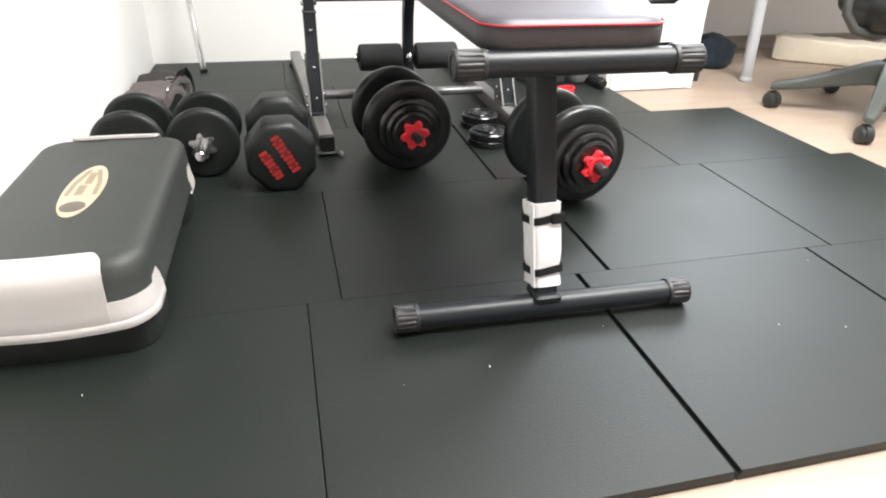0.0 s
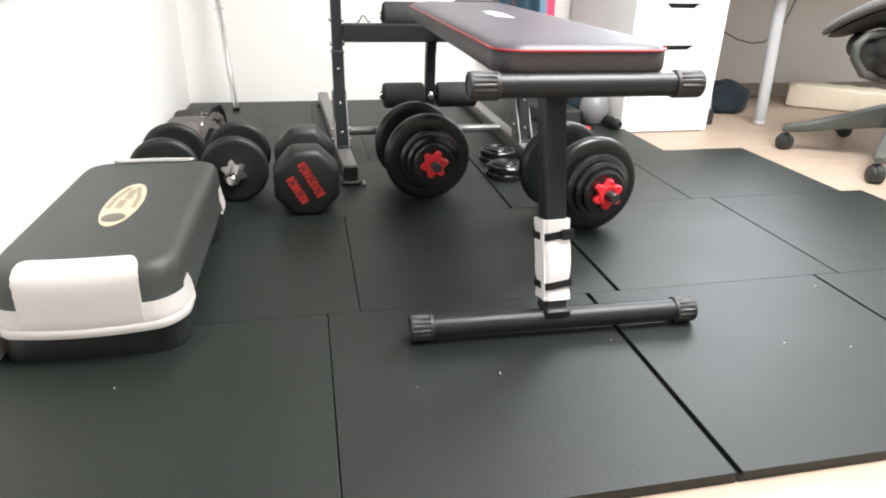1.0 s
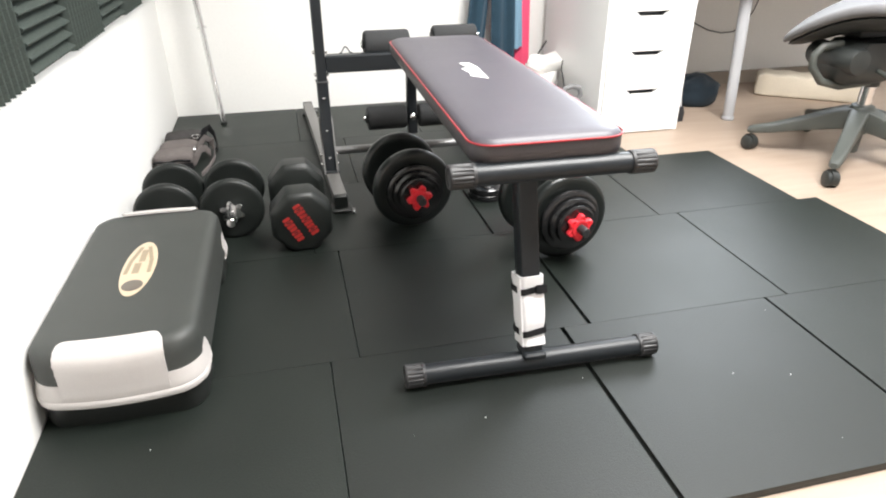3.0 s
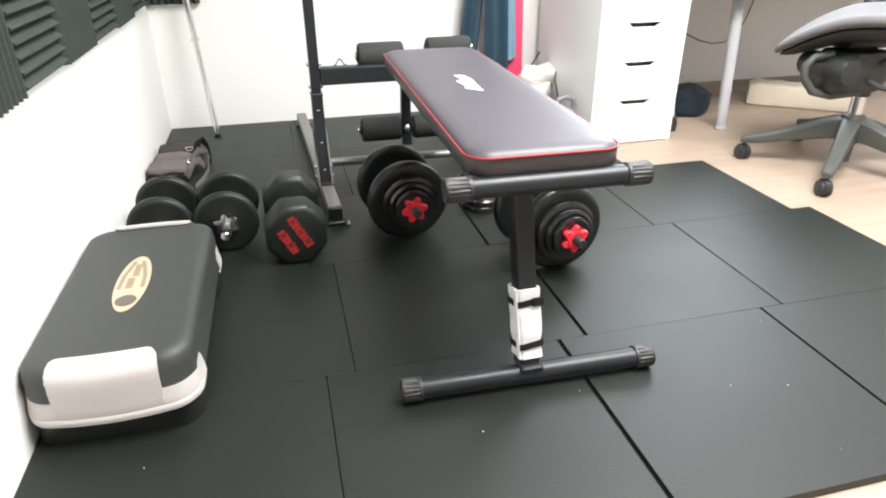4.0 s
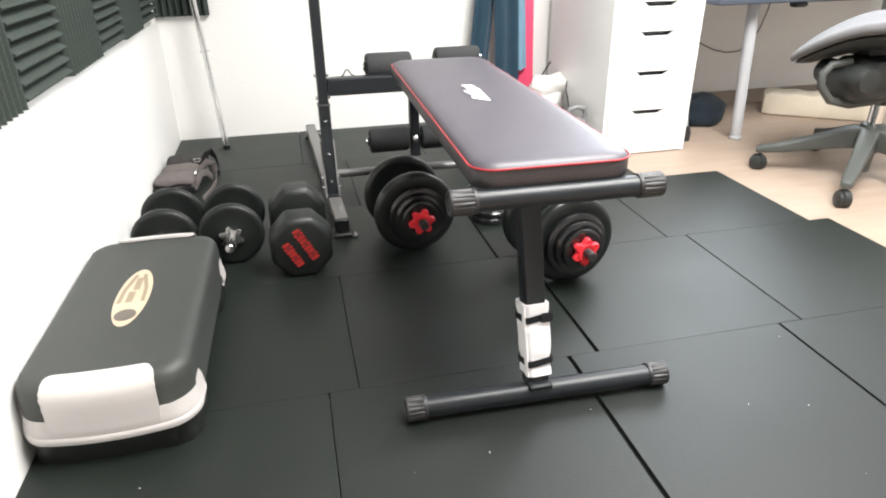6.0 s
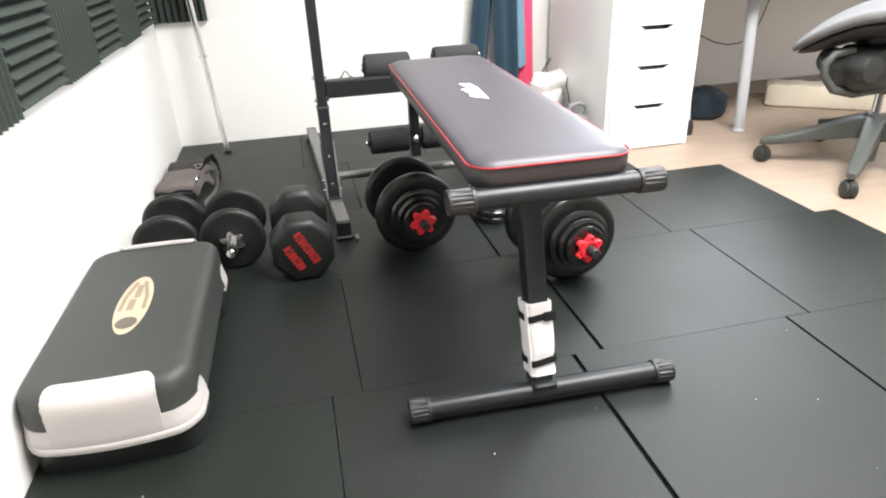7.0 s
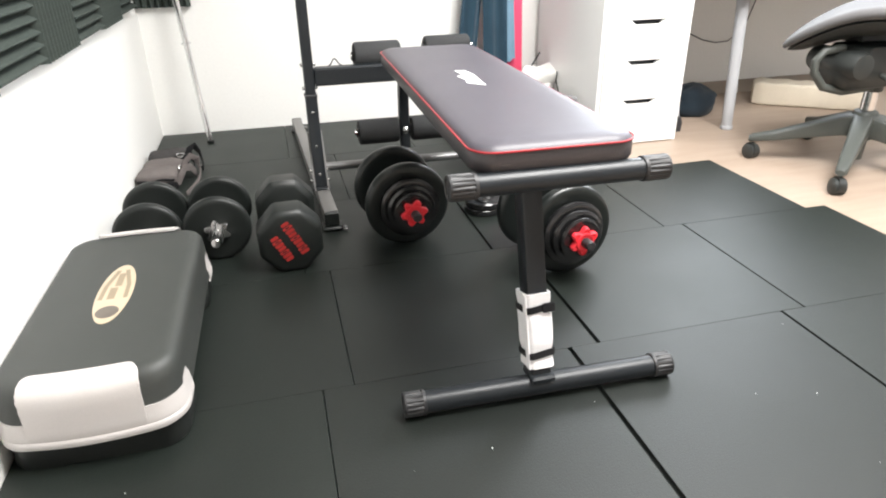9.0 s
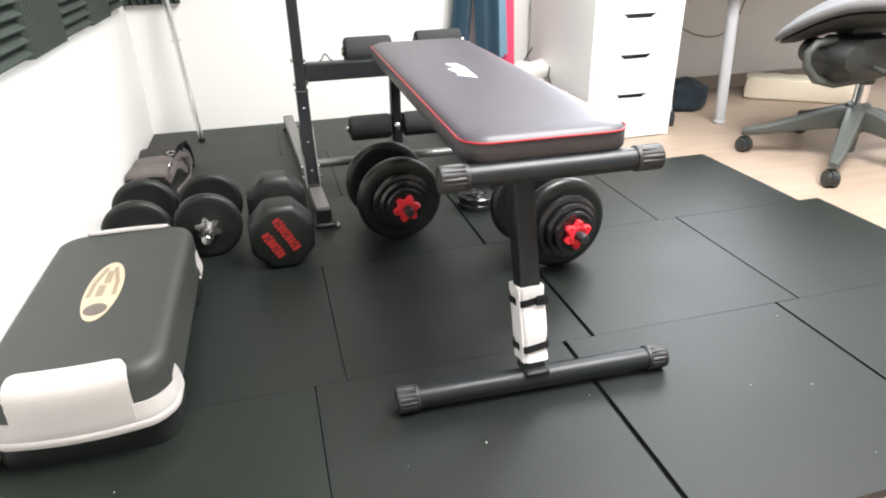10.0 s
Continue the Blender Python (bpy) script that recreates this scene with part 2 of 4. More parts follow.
def shell(bm, grid, thick):
    """A sheet through a grid of points with real thickness."""
    g = [[Vector(p) for p in row] for row in grid]
    nu, nv = len(g), len(g[0])

    def nrm(i, j):
        du = g[min(i + 1, nu - 1)][j] - g[max(i - 1, 0)][j]
        dv = g[i][min(j + 1, nv - 1)] - g[i][max(j - 1, 0)]
        return du.cross(dv).normalized()

    top = [[bm.verts.new(g[i][j]) for j in range(nv)] for i in range(nu)]
    low = [[bm.verts.new(g[i][j] - nrm(i, j) * thick) for j in range(nv)] for i in range(nu)]
    for i in range(nu - 1):
        for j in range(nv - 1):
            bm.faces.new((top[i][j], top[i + 1][j], top[i + 1][j + 1], top[i][j + 1]))
            bm.faces.new((low[i][j], low[i][j + 1], low[i + 1][j + 1], low[i + 1][j]))
    for i in range(nu - 1):
        for j in (0, nv - 1):
            bm.faces.new((top[i][j], top[i + 1][j], low[i + 1][j], low[i][j]))
    for j in range(nv - 1):
        for i in (0, nu - 1):
            bm.faces.new((top[i][j], top[i][j + 1], low[i][j + 1], low[i][j]))
    return bm


def B():
    return bmesh.new()


# ---- the room ----
FL = -0.018
X1, Y0, Y1, H = 4.4, -2.9, 3.0, 2.45


def setting(name, x0, x1, y0, y1, z0, z1, mat, label, category):
    return single(name, block(B(), x0, x1, y0, y1, z0, z1, 0.001), mat, Matrix(), label, category, kind="structure")


setting("floor", -0.15, X1 + 0.15, Y0 - 0.15, Y1 + 0.15, FL - 0.15, FL, FLOOR, "pale beige wood-look vinyl floor", "floor")
setting("wall_west", -0.15, 0.0, Y0 - 0.15, Y1 + 0.15, FL, H, WALL, "plain white painted wall beside the mats", "wall")
# the south and east walls are unseen; their grey dims the fill light
setting("wall_south", 0.0, X1 + 0.15, Y0 - 0.15, Y0, FL, H, DIM_WALL, "unseen closing wall, greyed to cut bounce light", "wall")
setting("ceiling", -0.15, X1 + 0.15, Y0 - 0.15, Y1 + 0.15, H, H + 0.15, CEIL, "plain white ceiling", "ceiling")
setting("wall_east", X1, X1 + 0.15, Y0, Y1, FL, H, DIM_WALL, "unseen closing wall, greyed to cut bounce light", "wall")
# the north wall stands round the window opening above the desk
WX0, WX1, WZ0, WZ1 = 2.15, 3.75, 0.93, 2.12
bm = B()
block(bm, 0.0, WX0, Y1, Y1 + 0.15, FL, H, 0.001)
block(bm, WX1, X1 + 0.15, Y1, Y1 + 0.15, FL, H, 0.001)
block(bm, WX0, WX1, Y1, Y1 + 0.15, FL, WZ0, 0.001)
block(bm, WX0, WX1, Y1, Y1 + 0.15, WZ1, H, 0.001)
single("wall_north", bm, WALL, Matrix(), "plain white painted wall with a window over the desk", "wall", kind="structure")
bm = B()
for a, b, c, d in ((WX0, WX1, WZ0, WZ0 + 0.05), (WX0, WX1, WZ1 - 0.05, WZ1), (WX0, WX0 + 0.05, WZ0 + 0.05, WZ1 - 0.05), (WX1 - 0.05, WX1, WZ0 + 0.05, WZ1 - 0.05), (2.925, 2.975, WZ0 + 0.05, WZ1 - 0.05)):
    block(bm, a, b, Y1 + 0.05, Y1 + 0.11, c, d, 0.003)
single("window_1", bm, LACQUER, Matrix(), "white framed window", "window", kind="structure")
bm = B()
block(bm, 2.2, X1, Y1 - 0.014, Y1, FL, 0.05, 0.003)
single("baseboard", bm, TAUPE, Matrix(), "taupe baseboard along the wall under the desk", "baseboard", kind="structure")
lamp = thing("ceiling_lamp", pose(1.75, 0.60, H), "square white ceiling lamp panel", "ceiling lamp")
part("frame", levels(B(), [(0, 0.68, 0.68, 0.02), (-0.035, 0.68, 0.68, 0.02), (-0.035, 0.66, 0.66, 0.02), (-0.03, 0.66, 0.66, 0.02)]), LACQUER, lamp)
part("diffuser", levels(B(), [(-0.031, 0.659, 0.659, 0.02), (-0.038, 0.655, 0.655, 0.02)]), LAMP_GLOW, lamp, "glowing white diffuser")

# ---- rubber mats ----
MAT_ROWS = [
    (0.533, 1.0327, [(0.003, 0.5240), (0.5255, 1.034), (1.043, 1.559), (1.565, 2.075)]),
    (1.0337, 1.5190, [(0.003, 0.0855), (0.087, 0.5852), (0.5867, 1.102), (1.110, 1.6225), (1.626, 2.128)]),
    (1.5199, 2.0050, [(0.003, 0.5235), (0.525, 1.028), (1.034, 1.5615), (1.5645, 2.058)]),
    (2.0060, 2.5035, [(0.003, 0.1975), (0.199, 0.699), (0.7005, 1.210), (1.2115, 1.748)]),
    (2.5050, 2.996, [(0.003, 0.5252), (0.5265, 1.029), (1.0305, 1.532), (1.5335, 1.725)]),
]
random.seed(4)
for y0, y1, cols in MAT_ROWS:
    for i, (x0, x1) in enumerate(cols):
        hx, hy = (x1 - x0) / 2, (y1 - y0) / 2
        lift = random.uniform(0, 0.0012)
        # the cut edges flare a little at the foot and close the joint
        left = (x0 - cols[i - 1][1]) * 0.46 if i else 0.001
        right = (cols[i + 1][0] - x1) * 0.46 if i + 1 < len(cols) else 0.001
        bm = levels(B(), [(-0.018, hx + (left + right) / 2, hy - 0.0002, 0.003, (right - left) / 2, 0), (-0.011, hx + (left + right) / 2, hy - 0.0002, 0.003, (right - left) / 2, 0), (-0.008, hx, hy + 0.0002, 0.003), (-0.0010, hx - 0.0001, hy + 0.0002, 0.003), (-0.0002 + lift, hx - 0.0005, hy, 0.003), (lift, hx - 0.0010, hy - 0.0004, 0.003)], n=2)
        single("rubber_mat", bm, MAT, pose((x0 + x1) / 2, (y0 + y1) / 2, -lift, 0, 0, random.uniform(-0.08, 0.08)), "square black rubber gym mat laid on the floor", "mat", "rubber mats on the floor", angle=6)
# pale crumbs of dirt on the mats
bm = B()
random.seed(9)
spots = [(0.789, 0.798, 0.0014), (1.01, 0.86, 0.0007), (0.20, 0.86, 0.0010), (1.42, 0.77, 0.0010), (1.31, 0.80, 0.0007)]
spots += [(random.uniform(0.4, 2.0), random.uniform(0.56, 1.5), random.uniform(0.0003, 0.0005)) for _ in range(7)]
for x, y, r in spots:
    lathe(bm, [(r, 0.0005), (r * 0.8, 0.0012 + r * 0.5), (r * 0.2, 0.0014 + r * 0.6)], pose(x, y, 0, 0, 0, random.uniform(0, 360)) @ Matrix.Diagonal((1.5, 0.8, 1, 1)), 5)
single("dust_crumbs", bm, WHITE_PRINT, Matrix(), "tiny pale crumbs scattered on the mats", "crumbs", kind="stuff")

# ---- aerobic step by the wall ----
DECK = [(0.055, 0.1455, 0.292, 0.045), (0.060, 0.1475, 0.294, 0.045), (0.072, 0.1475, 0.294, 0.045), (0.080, 0.1450, 0.291, 0.045), (0.128, 0.1435, 0.285, 0.042), (0.146, 0.1420, 0.280, 0.040), (0.1545, 0.137, 0.274, 0.037), (0.1590, 0.129, 0.266, 0.033), (0.1605, 0.117, 0.255, 0.03)]


def bowed(bm):
    """The step's ends bulge outward in plan."""
    for v in bm.verts:
        f = min(1.0, abs(v.co.y) / 0.29) ** 5
        v.co.y += math.copysign(0.022 * f * (1 - min(1.0, abs(v.co.x) / 0.148) ** 2), v.co.y)
    return bm


def cut_profile(prof, trim):
    """Shorten a 2D profile by trim at its far end and resample it evenly."""
    pts = [Vector(p) for p in prof]
    run = [0.0]
    for p, q in zip(pts, pts[1:]):
        run.append(run[-1] + (q - p).length)
    out, n = [], 17
    for i in range(n):
        d = (run[-1] - trim) * i / (n - 1)
        k = max(j for j in range(len(pts) - 1) if run[j] <= d + 1e-9)
        out.append(tuple(pts[k].lerp(pts[k + 1], (d - run[k]) / (run[k + 1] - run[k]))))
    return out


def step_platform(m):
    t = thing("aerobic_step", m, "black and white plastic aerobic step standing against the wall", "step platform")
    rows = []
    for z, hx, hy, r in DECK:
        ring = []
        for x, y in rrect(hx, hy, r, 8):
            ring.append((x, y))
        # extra points along the two ends, so that they can bulge
        full = []
        for i, p in enumerate(ring):
            full.append(p)
            q = ring[(i + 1) % len(ring)]
            if abs(p[1] - q[1]) < 1e-6 and abs(p[0] - q[0]) > 0.05:
                full += [(p[0] + (q[0] - p[0]) * k / 10, p[1]) for k in range(1, 10)]
        rows.append([Vector((x, y, z)) for x, y in full])
    deck = part("deck", bowed(loft(B(), rows)), STEP_TOP, t, angle=50)
    for s in (-1, 1):
        # the white end: a tongue over the middle, and a lip round the corners
        bm = B()
        prof = [(0.2905, 0.066), (0.2910, 0.078), (0.2898, 0.088), (0.2895, 0.098), (0.2880, 0.128), (0.2852, 0.145), (0.2808, 0.1540), (0.2745, 0.1592), (0.2680, 0.1614), (0.2590, 0.1622)]
        grid = []
        for k in range(33):
            x = -0.089 * math.cos(math.pi * k / 32)
            edge = max(0, abs(x) - 0.069) / 0.020
            grid.append([(x, s * y, z) for y, z in cut_profile(prof, 0.020 * (1 - math.sqrt(max(0, 1 - edge * edge))))])
        shell(bm, grid if s > 0 else [r[::-1] for r in grid], 0.005)
        band = [p for p in rrect(0.149, 0.2955, 0.0465, 8) if s * p[1] > 0.245]
        band.sort(key=lambda p: p[0])
        mid = []
        for i, p in enumerate(band):
            mid.append(p)
            if i + 1 < len(band) and band[i + 1][0] - p[0] > 0.05:
                mid += [(p[0] + (band[i + 1][0] - p[0]) * k / 10, p[1]) for k in range(1, 10)]
        lo = [(-0.149, s * 0.205), (-0.149, s * 0.225)] + mid + [(0.149, s * 0.225), (0.149, s * 0.205)]
        strip = []
        for i, (x, y) in enumerate(lo):
            top = 0.098 if abs(y) > 0.25 else (0.112 if abs(y) > 0.215 else 0.086)
            g = (top - 0.0805) / 0.0475
            strip.append([(x * 0.985, y * 0.992, 0.0495), (x * 1.004, y * 1.003, 0.0510), (x * 1.008, y * 1.006, 0.0555), (x * 1.006, y * 1.005, 0.0640), (x * 0.998, y * 0.999, 0.0655), (x, y, 0.072), (x * 0.984, y * 0.992, 0.0805), (x * (0.984 - 0.030 * g), y * (0.992 - 0.022 * g), top)])
        shell(bm, strip if s < 0 else [r[::-1] for r in strip], 0.004)
        part("end_cap", bowed(bm), WHITE_PLASTIC, t, "glossy white plastic end cap", angle=50)
        bm = levels(B(), [(0, 0.139, 0.078, 0.045, 0, s * 0.219), (0.004, 0.142, 0.081, 0.046, 0, s * 0.217), (0.050, 0.140, 0.079, 0.045, 0, s * 0.214), (0.058, 0.133, 0.072, 0.04, 0, s * 0.212)], n=8)
        part("riser", bm, BLACK_PLASTIC, t)
    # oval badge
    badge = part("badge", lathe(B(), [(1, 0.1600), (1, 0.1618), (0.97, 0.1622)], pose(0.003, -0.008, 0) @ Matrix.Diagonal((0.033, 0.118, 1, 1)), 44), CREAM, t, "oval cream badge")
    part("badge_emblem", lathe(B(), [(1, 0.1620), (1, 0.1626), (0.9, 0.1629)], pose(0.003, -0.085, 0) @ Matrix.Diagonal((0.0205, 0.022, 1, 1)), 24), BROWN, badge, "round brown emblem")
    for x0, x1, y0, y1 in ((-0.008, 0.006, -0.035, 0.010), (-0.002, 0.011, 0.016, 0.070)):
        part("badge_bar", block(B(), x0, x1, y0, y1, 0.1621, 0.1626, 0.0002), TAN, badge)
    for q in (-1, 1):
        part("badge_sweep", sweep(B(), [(0.003 + q * 0.023, -0.035, 0.1623), (0.003 + q * 0.021, 0.02, 0.1623), (0.003 + q * 0.008, 0.085, 0.1623)], rrect(0.004, 0.0003, 0.0001, 1)), TAN, badge)
    return t


step_platform(pose(0.1515, 1.249, 0, 0, 0, -0.6))

# ---- weight bench with its rack ----
bench = thing("weight_bench", pose(0, 0, 0), "black steel weight bench with red-piped pad and foam leg rollers", "weight bench")


def ribbed_cap(bm, a, b, r, ribs=17):
    """A tube end cap with grip grooves; b is the closed end."""
    a, b = Vector(a), Vector(b)
    d = b - a
    m = Matrix.Translation(a) @ d.to_track_quat("Z", "Y").to_matrix().to_4x4()
    L, rings = d.length, []
    for z, k, g in ((0, 0.96, 0), (0.002, 1, 0), (0.006, 1, 0), (0.007, 1, 1), (L - 0.006, 1, 1), (L - 0.004, 1, 0), (L - 0.001, 0.98, 0), (L, 0.93, 0), (L, 0.72, 0), (L - 0.002, 0.70, 0), (L - 0.002, 0.2, 0)):
        ring = []
        for i in range(ribs * 3):
            rr = r * k * (0.91 if g and i % 3 == 0 else 1)
            an = 2 * math.pi * i / (ribs * 3)
            ring.append(m @ Vector((rr * math.cos(an), rr * math.sin(an), z)))
        rings.append(ring)
    return loft(bm, rings)


def tbar(cx, cy, z, half, r, cap_r, cap_len, yaw, name):
    dx, dy = math.cos(radians(yaw)), math.sin(radians(yaw))
    P = lambda s: (cx + dx * s, cy + dy * s, z)
    tube = part(name, rod(B(), P(-half + 0.01), P(half - 0.01), r, 28), STEEL, bench)
    for s in (-1, 1):
        part("end_cap", ribbed_cap(B(), P(s * (half - cap_len)), P(s * half), cap_r), CAP, tube, "ribbed black plastic end cap")
    return tube


tbar(0.924, 0.911, 0.0245, 0.263, 0.0203, 0.0235, 0.040, -1.6, "foot_tube")
tbar(0.931, 0.905, 0.4350, 0.186, 0.0185, 0.0215, 0.046, -0.8, "grip_tube")
# front post: leans back from the foot to the pad frame
RECT = rrect(0.0190, 0.0225, 0.005, 2)
part("front_post", sweep(B(), [(0.920, 0.922, 0.040), (0.920, 0.966, 0.20), (0.920, 1.024, 0.42)], RECT, up=(0, 1, 0)), STEEL, bench)
part("post_shoe", block(B(), 0.897, 0.943, 0.891, 0.943, 0.036, 0.052, 0.004), STEEL, bench)
part("pad_frame", sweep(B(), [(0.922, 0.935, 0.4305), (0.938, 2.03, 0.4305)], rrect(0.0205, 0.0205, 0.004, 2)), STEEL, bench)
for y in (1.02, 1.62):
    part("pad_bracket", block(B(), 0.81, 1.06, y, y + 0.035, 0.4512, 0.4543, 0.001), STEEL, bench)

PADM = pose(0.937, 1.398, 0, 0, 0, -1.2)


def padded(rows, n=8):
    rings = [[PADM @ Vector((x, y, z)) for x, y in rrect(hx, hy, r, n)] for z, hx, hy, r in rows]
    return loft(B(), rings)


PX, PY = 0.1400, 0.495
cushion = part("cushion", padded([(0.4495, PX - 0.012, PY - 0.012, 0.035), (0.4512, PX - 0.003, PY - 0.003, 0.04), (0.457, PX, PY, 0.042), (0.478, PX, PY, 0.042), (0.483, PX - 0.001, PY - 0.001, 0.042)]), VINYL_SIDE, bench, "black vinyl side band")
part("pad_top", padded([(0.4832, PX - 0.0015, PY - 0.0015, 0.042), (0.489, PX - 0.005, PY - 0.005, 0.04), (0.4935, PX - 0.014, PY - 0.014, 0.036), (0.4965, PX - 0.035, PY - 0.035, 0.03), (0.498, PX - 0.07, PY - 0.08, 0.02)]), VINYL, bench, "smooth black vinyl top", angle=60)
part("piping", sweep(B(), [PADM @ Vector((x, y, 0.4845)) for x, y in rrect(PX + 0.0005, PY + 0.0005, 0.0425, 8)], circle(0.0018, 8), closed=True), RED_PIPE, cushion, "thin red piping")
# abstract white mark on the pad, in three slanted bars
bm = B()
for quad in (((0.911, 1.482), (0.939, 1.474), (0.945, 1.424), (0.917, 1.428)), ((0.899, 1.414), (0.946, 1.432), (0.944, 1.388), (0.906, 1.372)), ((0.912, 1.384), (0.943, 1.392), (0.937, 1.296), (0.900, 1.334))):
    loft(bm, [[Vector((0.924 + (x - 0.923) * 0.88, 1.39 + (y - 1.39) * 0.92, z)) for x, y in quad] for z in (0.4968, 0.4991)])
part("white_mark", bm, WHITE_PRINT, bench, "white printed mark")

# rear rack: two floor rails, uprights, beam, rollers
TUBE = rrect(0.0205, 0.021, 0.005, 2)
for x0, x1, y0, y1, nm in ((0.622, 0.580, 1.775, 2.90, "floor_rail"), (1.205, 1.215, 1.775, 2.90, "floor_rail")):
    rail = part(nm, sweep(B(), [(x0, y0 + 0.0125, 0.034), (x1, y1 - 0.0125, 0.034)], TUBE), RAIL, bench, "grey-black steel floor rail")
    for y, xx, q in ((y0, x0, -1), (y1, x1, 1)):
        part("rail_cap", block(B(), xx - 0.0210, xx + 0.0210, y - 0.003 if q < 0 else y - 0.012, y + 0.012 if q < 0 else y + 0.003, 0.012, 0.0555, 0.004), RUBBER, rail, "black end cap")
        part("rail_foot", block(B(), xx - 0.029, xx + 0.029, y - 0.014 if q < 0 else y - 0.05, y + 0.05 if q < 0 else y + 0.014, 0.0012, 0.0125, 0.004), RUBBER, rail, "black rubber foot pad")
        part("foot_tab", block(B(), xx + 0.0295, xx + 0.042, y + q * 0.012 - 0.012, y + q * 0.012 + 0.014, 0.0012, 0.012, 0.004), GREY_STEEL, rail, "pale grey foot tab")
for x, top in ((0.612, 1.15), (1.215, 0.40)):
    up = part("upright", sweep(B(), [(x, 2.00, 0.052), (x, 2.045, 0.20), (x, 2.058, 0.29), (x, 2.06, 0.338)], rrect(0.0182, 0.0225, 0.005, 2), up=(0, 1, 0)), STEEL, bench)
    part("inner_tube", sweep(B(), [(x, 2.058, 0.30), (x, 2.06, 0.36), (x, 2.06, top)], rrect(0.0158, 0.0190, 0.004, 2), up=(0, 1, 0)), STEEL, up)
    part("tube_collar", block(B(), x - 0.0198, x + 0.0198, 2.0355, 2.0845, 0.333, 0.342, 0.003), CAP, up, "black plastic collar")
    for q in (-1, 1):
        cheek = [(1.962, 0.0555), (2.052, 0.0555), (2.078, 0.150), (2.084, 0.215), (2.062, 0.218), (2.020, 0.150)]
        part("bracket_cheek", loft(B(), [[Vector((x + q * d, y, z)) for y, z in cheek] for d in (0.0186, 0.0228)]), RAIL, up, "grey steel bracket cheek")
    for z, y in ((0.10, 1.993), (0.185, 2.0185), (0.29, 2.030)):
        part("bolt", lathe(B(), [(0.0058, 0), (0.0058, 0.0025), (0.004, 0.005), (0.0015, 0.0055)], pose(x, y, z, 90, 0, 0), 10), CHROME, up, "bright steel bolt")
    for z, y in ((0.075, 2.01), (0.105, 2.02), (0.36, 2.06), (0.43, 2.06)):
        for q in (-1, 1):
            if z < top:
                part("bolt", lathe(B(), [(0.006, 0), (0.006, 0.005), (0.003, 0.008)], pose(x + q * (0.0225 if z < 0.12 else 0.0155), y, z, 0, 90 * q, 0), 8), CHROME, up, "bright steel bolt")
    part("upright_socket", block(B(), x - 0.028, x + 0.028, 1.965, 2.045, 0.055, 0.062, 0.002), STEEL, up)
part("beam", block(B(), 0.6287, 1.1983, 2.038, 2.082, 0.366, 0.420, 0.005), STEEL, bench)
part("cross_tube", rod(B(), (0.628, 2.205, 0.052), (1.19, 2.19, 0.052), 0.0145, 16), GREY_STEEL, bench, "thin grey steel cross tube")
clip = part("spring_clip", sweep(B(), [(0.675, 2.06, 0.423), (0.682, 2.06, 0.426), (0.690, 2.06, 0.440), (0.694, 2.06, 0.443), (0.699, 2.06, 0.440), (0.708, 2.06, 0.426), (0.716, 2.06, 0.423)], circle(0.002, 8), up=(0, 1, 0)), STEEL, bench)
part("roller_post", sweep(B(), [(0.910, 2.075, 0.37), (0.912, 2.10, 0.32), (0.914, 2.115, 0.25), (0.914, 2.112, 0.19), (0.914, 2.105, 0.13)], rrect(0.016, 0.018, 0.004, 2), up=(0, 1, 0)), STEEL, bench)


def roller(x0, x1, y, z, r):
    m = pose(x0, y, z, 0, 90, 0)
    L = x1 - x0
    rl = part("foam_roller", lathe(B(), [(r * 0.25, 0.002), (r * 0.8, 0), (r * 0.94, 0.003), (r, 0.010), (r, L - 0.010), (r * 0.94, L - 0.003), (r * 0.8, L), (r * 0.25, L - 0.002)], m, 28), FOAM, bench, "black foam roller")
    part("roller_cap", lathe(B(), [(0.014, -0.006), (0.016, -0.004), (0.016, 0.003), (0.012, 0.003)], m, 16), CAP, rl)


roller(0.760, 0.910, 2.115, 0.437, 0.0435)
roller(0.990, 1.140, 2.115, 0.452, 0.036)
roller(0.757, 0.893, 2.112, 0.190, 0.041)
roller(0.936, 1.072, 2.112, 0.190, 0.041)
part("roller_axle", rod(B(), (0.75, 2.115, 0.437), (1.15, 2.115, 0.452), 0.010, 12), CHROME, bench)
part("roller_axle", rod(B(), (0.745, 2.112, 0.190), (1.085, 2.112, 0.190), 0.010, 12), CHROME, bench)
part("axle_bolt", lathe(B(), [(0.013, 0), (0.013, 0.004), (0.008, 0.009), (0.003, 0.010)], pose(0.914, 2.094, 0.190, 90, 0, 0), 12), CHROME, bench, "bright steel bolt")

# white wrap on the front post, held by two straps
wrapm = Matrix.Translation((0.9208, 0.948, 0.1265)) @ pose(0, 0, 0, -15, 0, 2)
wrap = thing("post_wrap", wrapm, "white padded sleeve strapped round the bench post", "post wrap")
rings = []
for k in range(15):
    z = -0.071 + 0.142 * k / 14
    pinch = 0.0035 * (math.exp(-((z - 0.044) / 0.009) ** 2) + math.exp(-((z + 0.043) / 0.009) ** 2))
    ring = []
    for x, y in rrect(0.0240 - pinch * 0.5, 0.0295 - pinch, 0.008, 5):
        w = noise.noise(Vector((x * 60, y * 60, z * 30))) * 0.0022
        ring.append(Vector((x * (1 + w / 0.03), y * (1 + w / 0.03), z)))
    rings.append(ring)
inner = [[Vector((x, y, r[0].z)) for x, y in rrect(0.0205, 0.0240, 0.005, 5)] for r in rings[::-1]]
part("sleeve", loft(B(), rings + inner, closed=True), CLOTH_WHITE, wrap, angle=60)
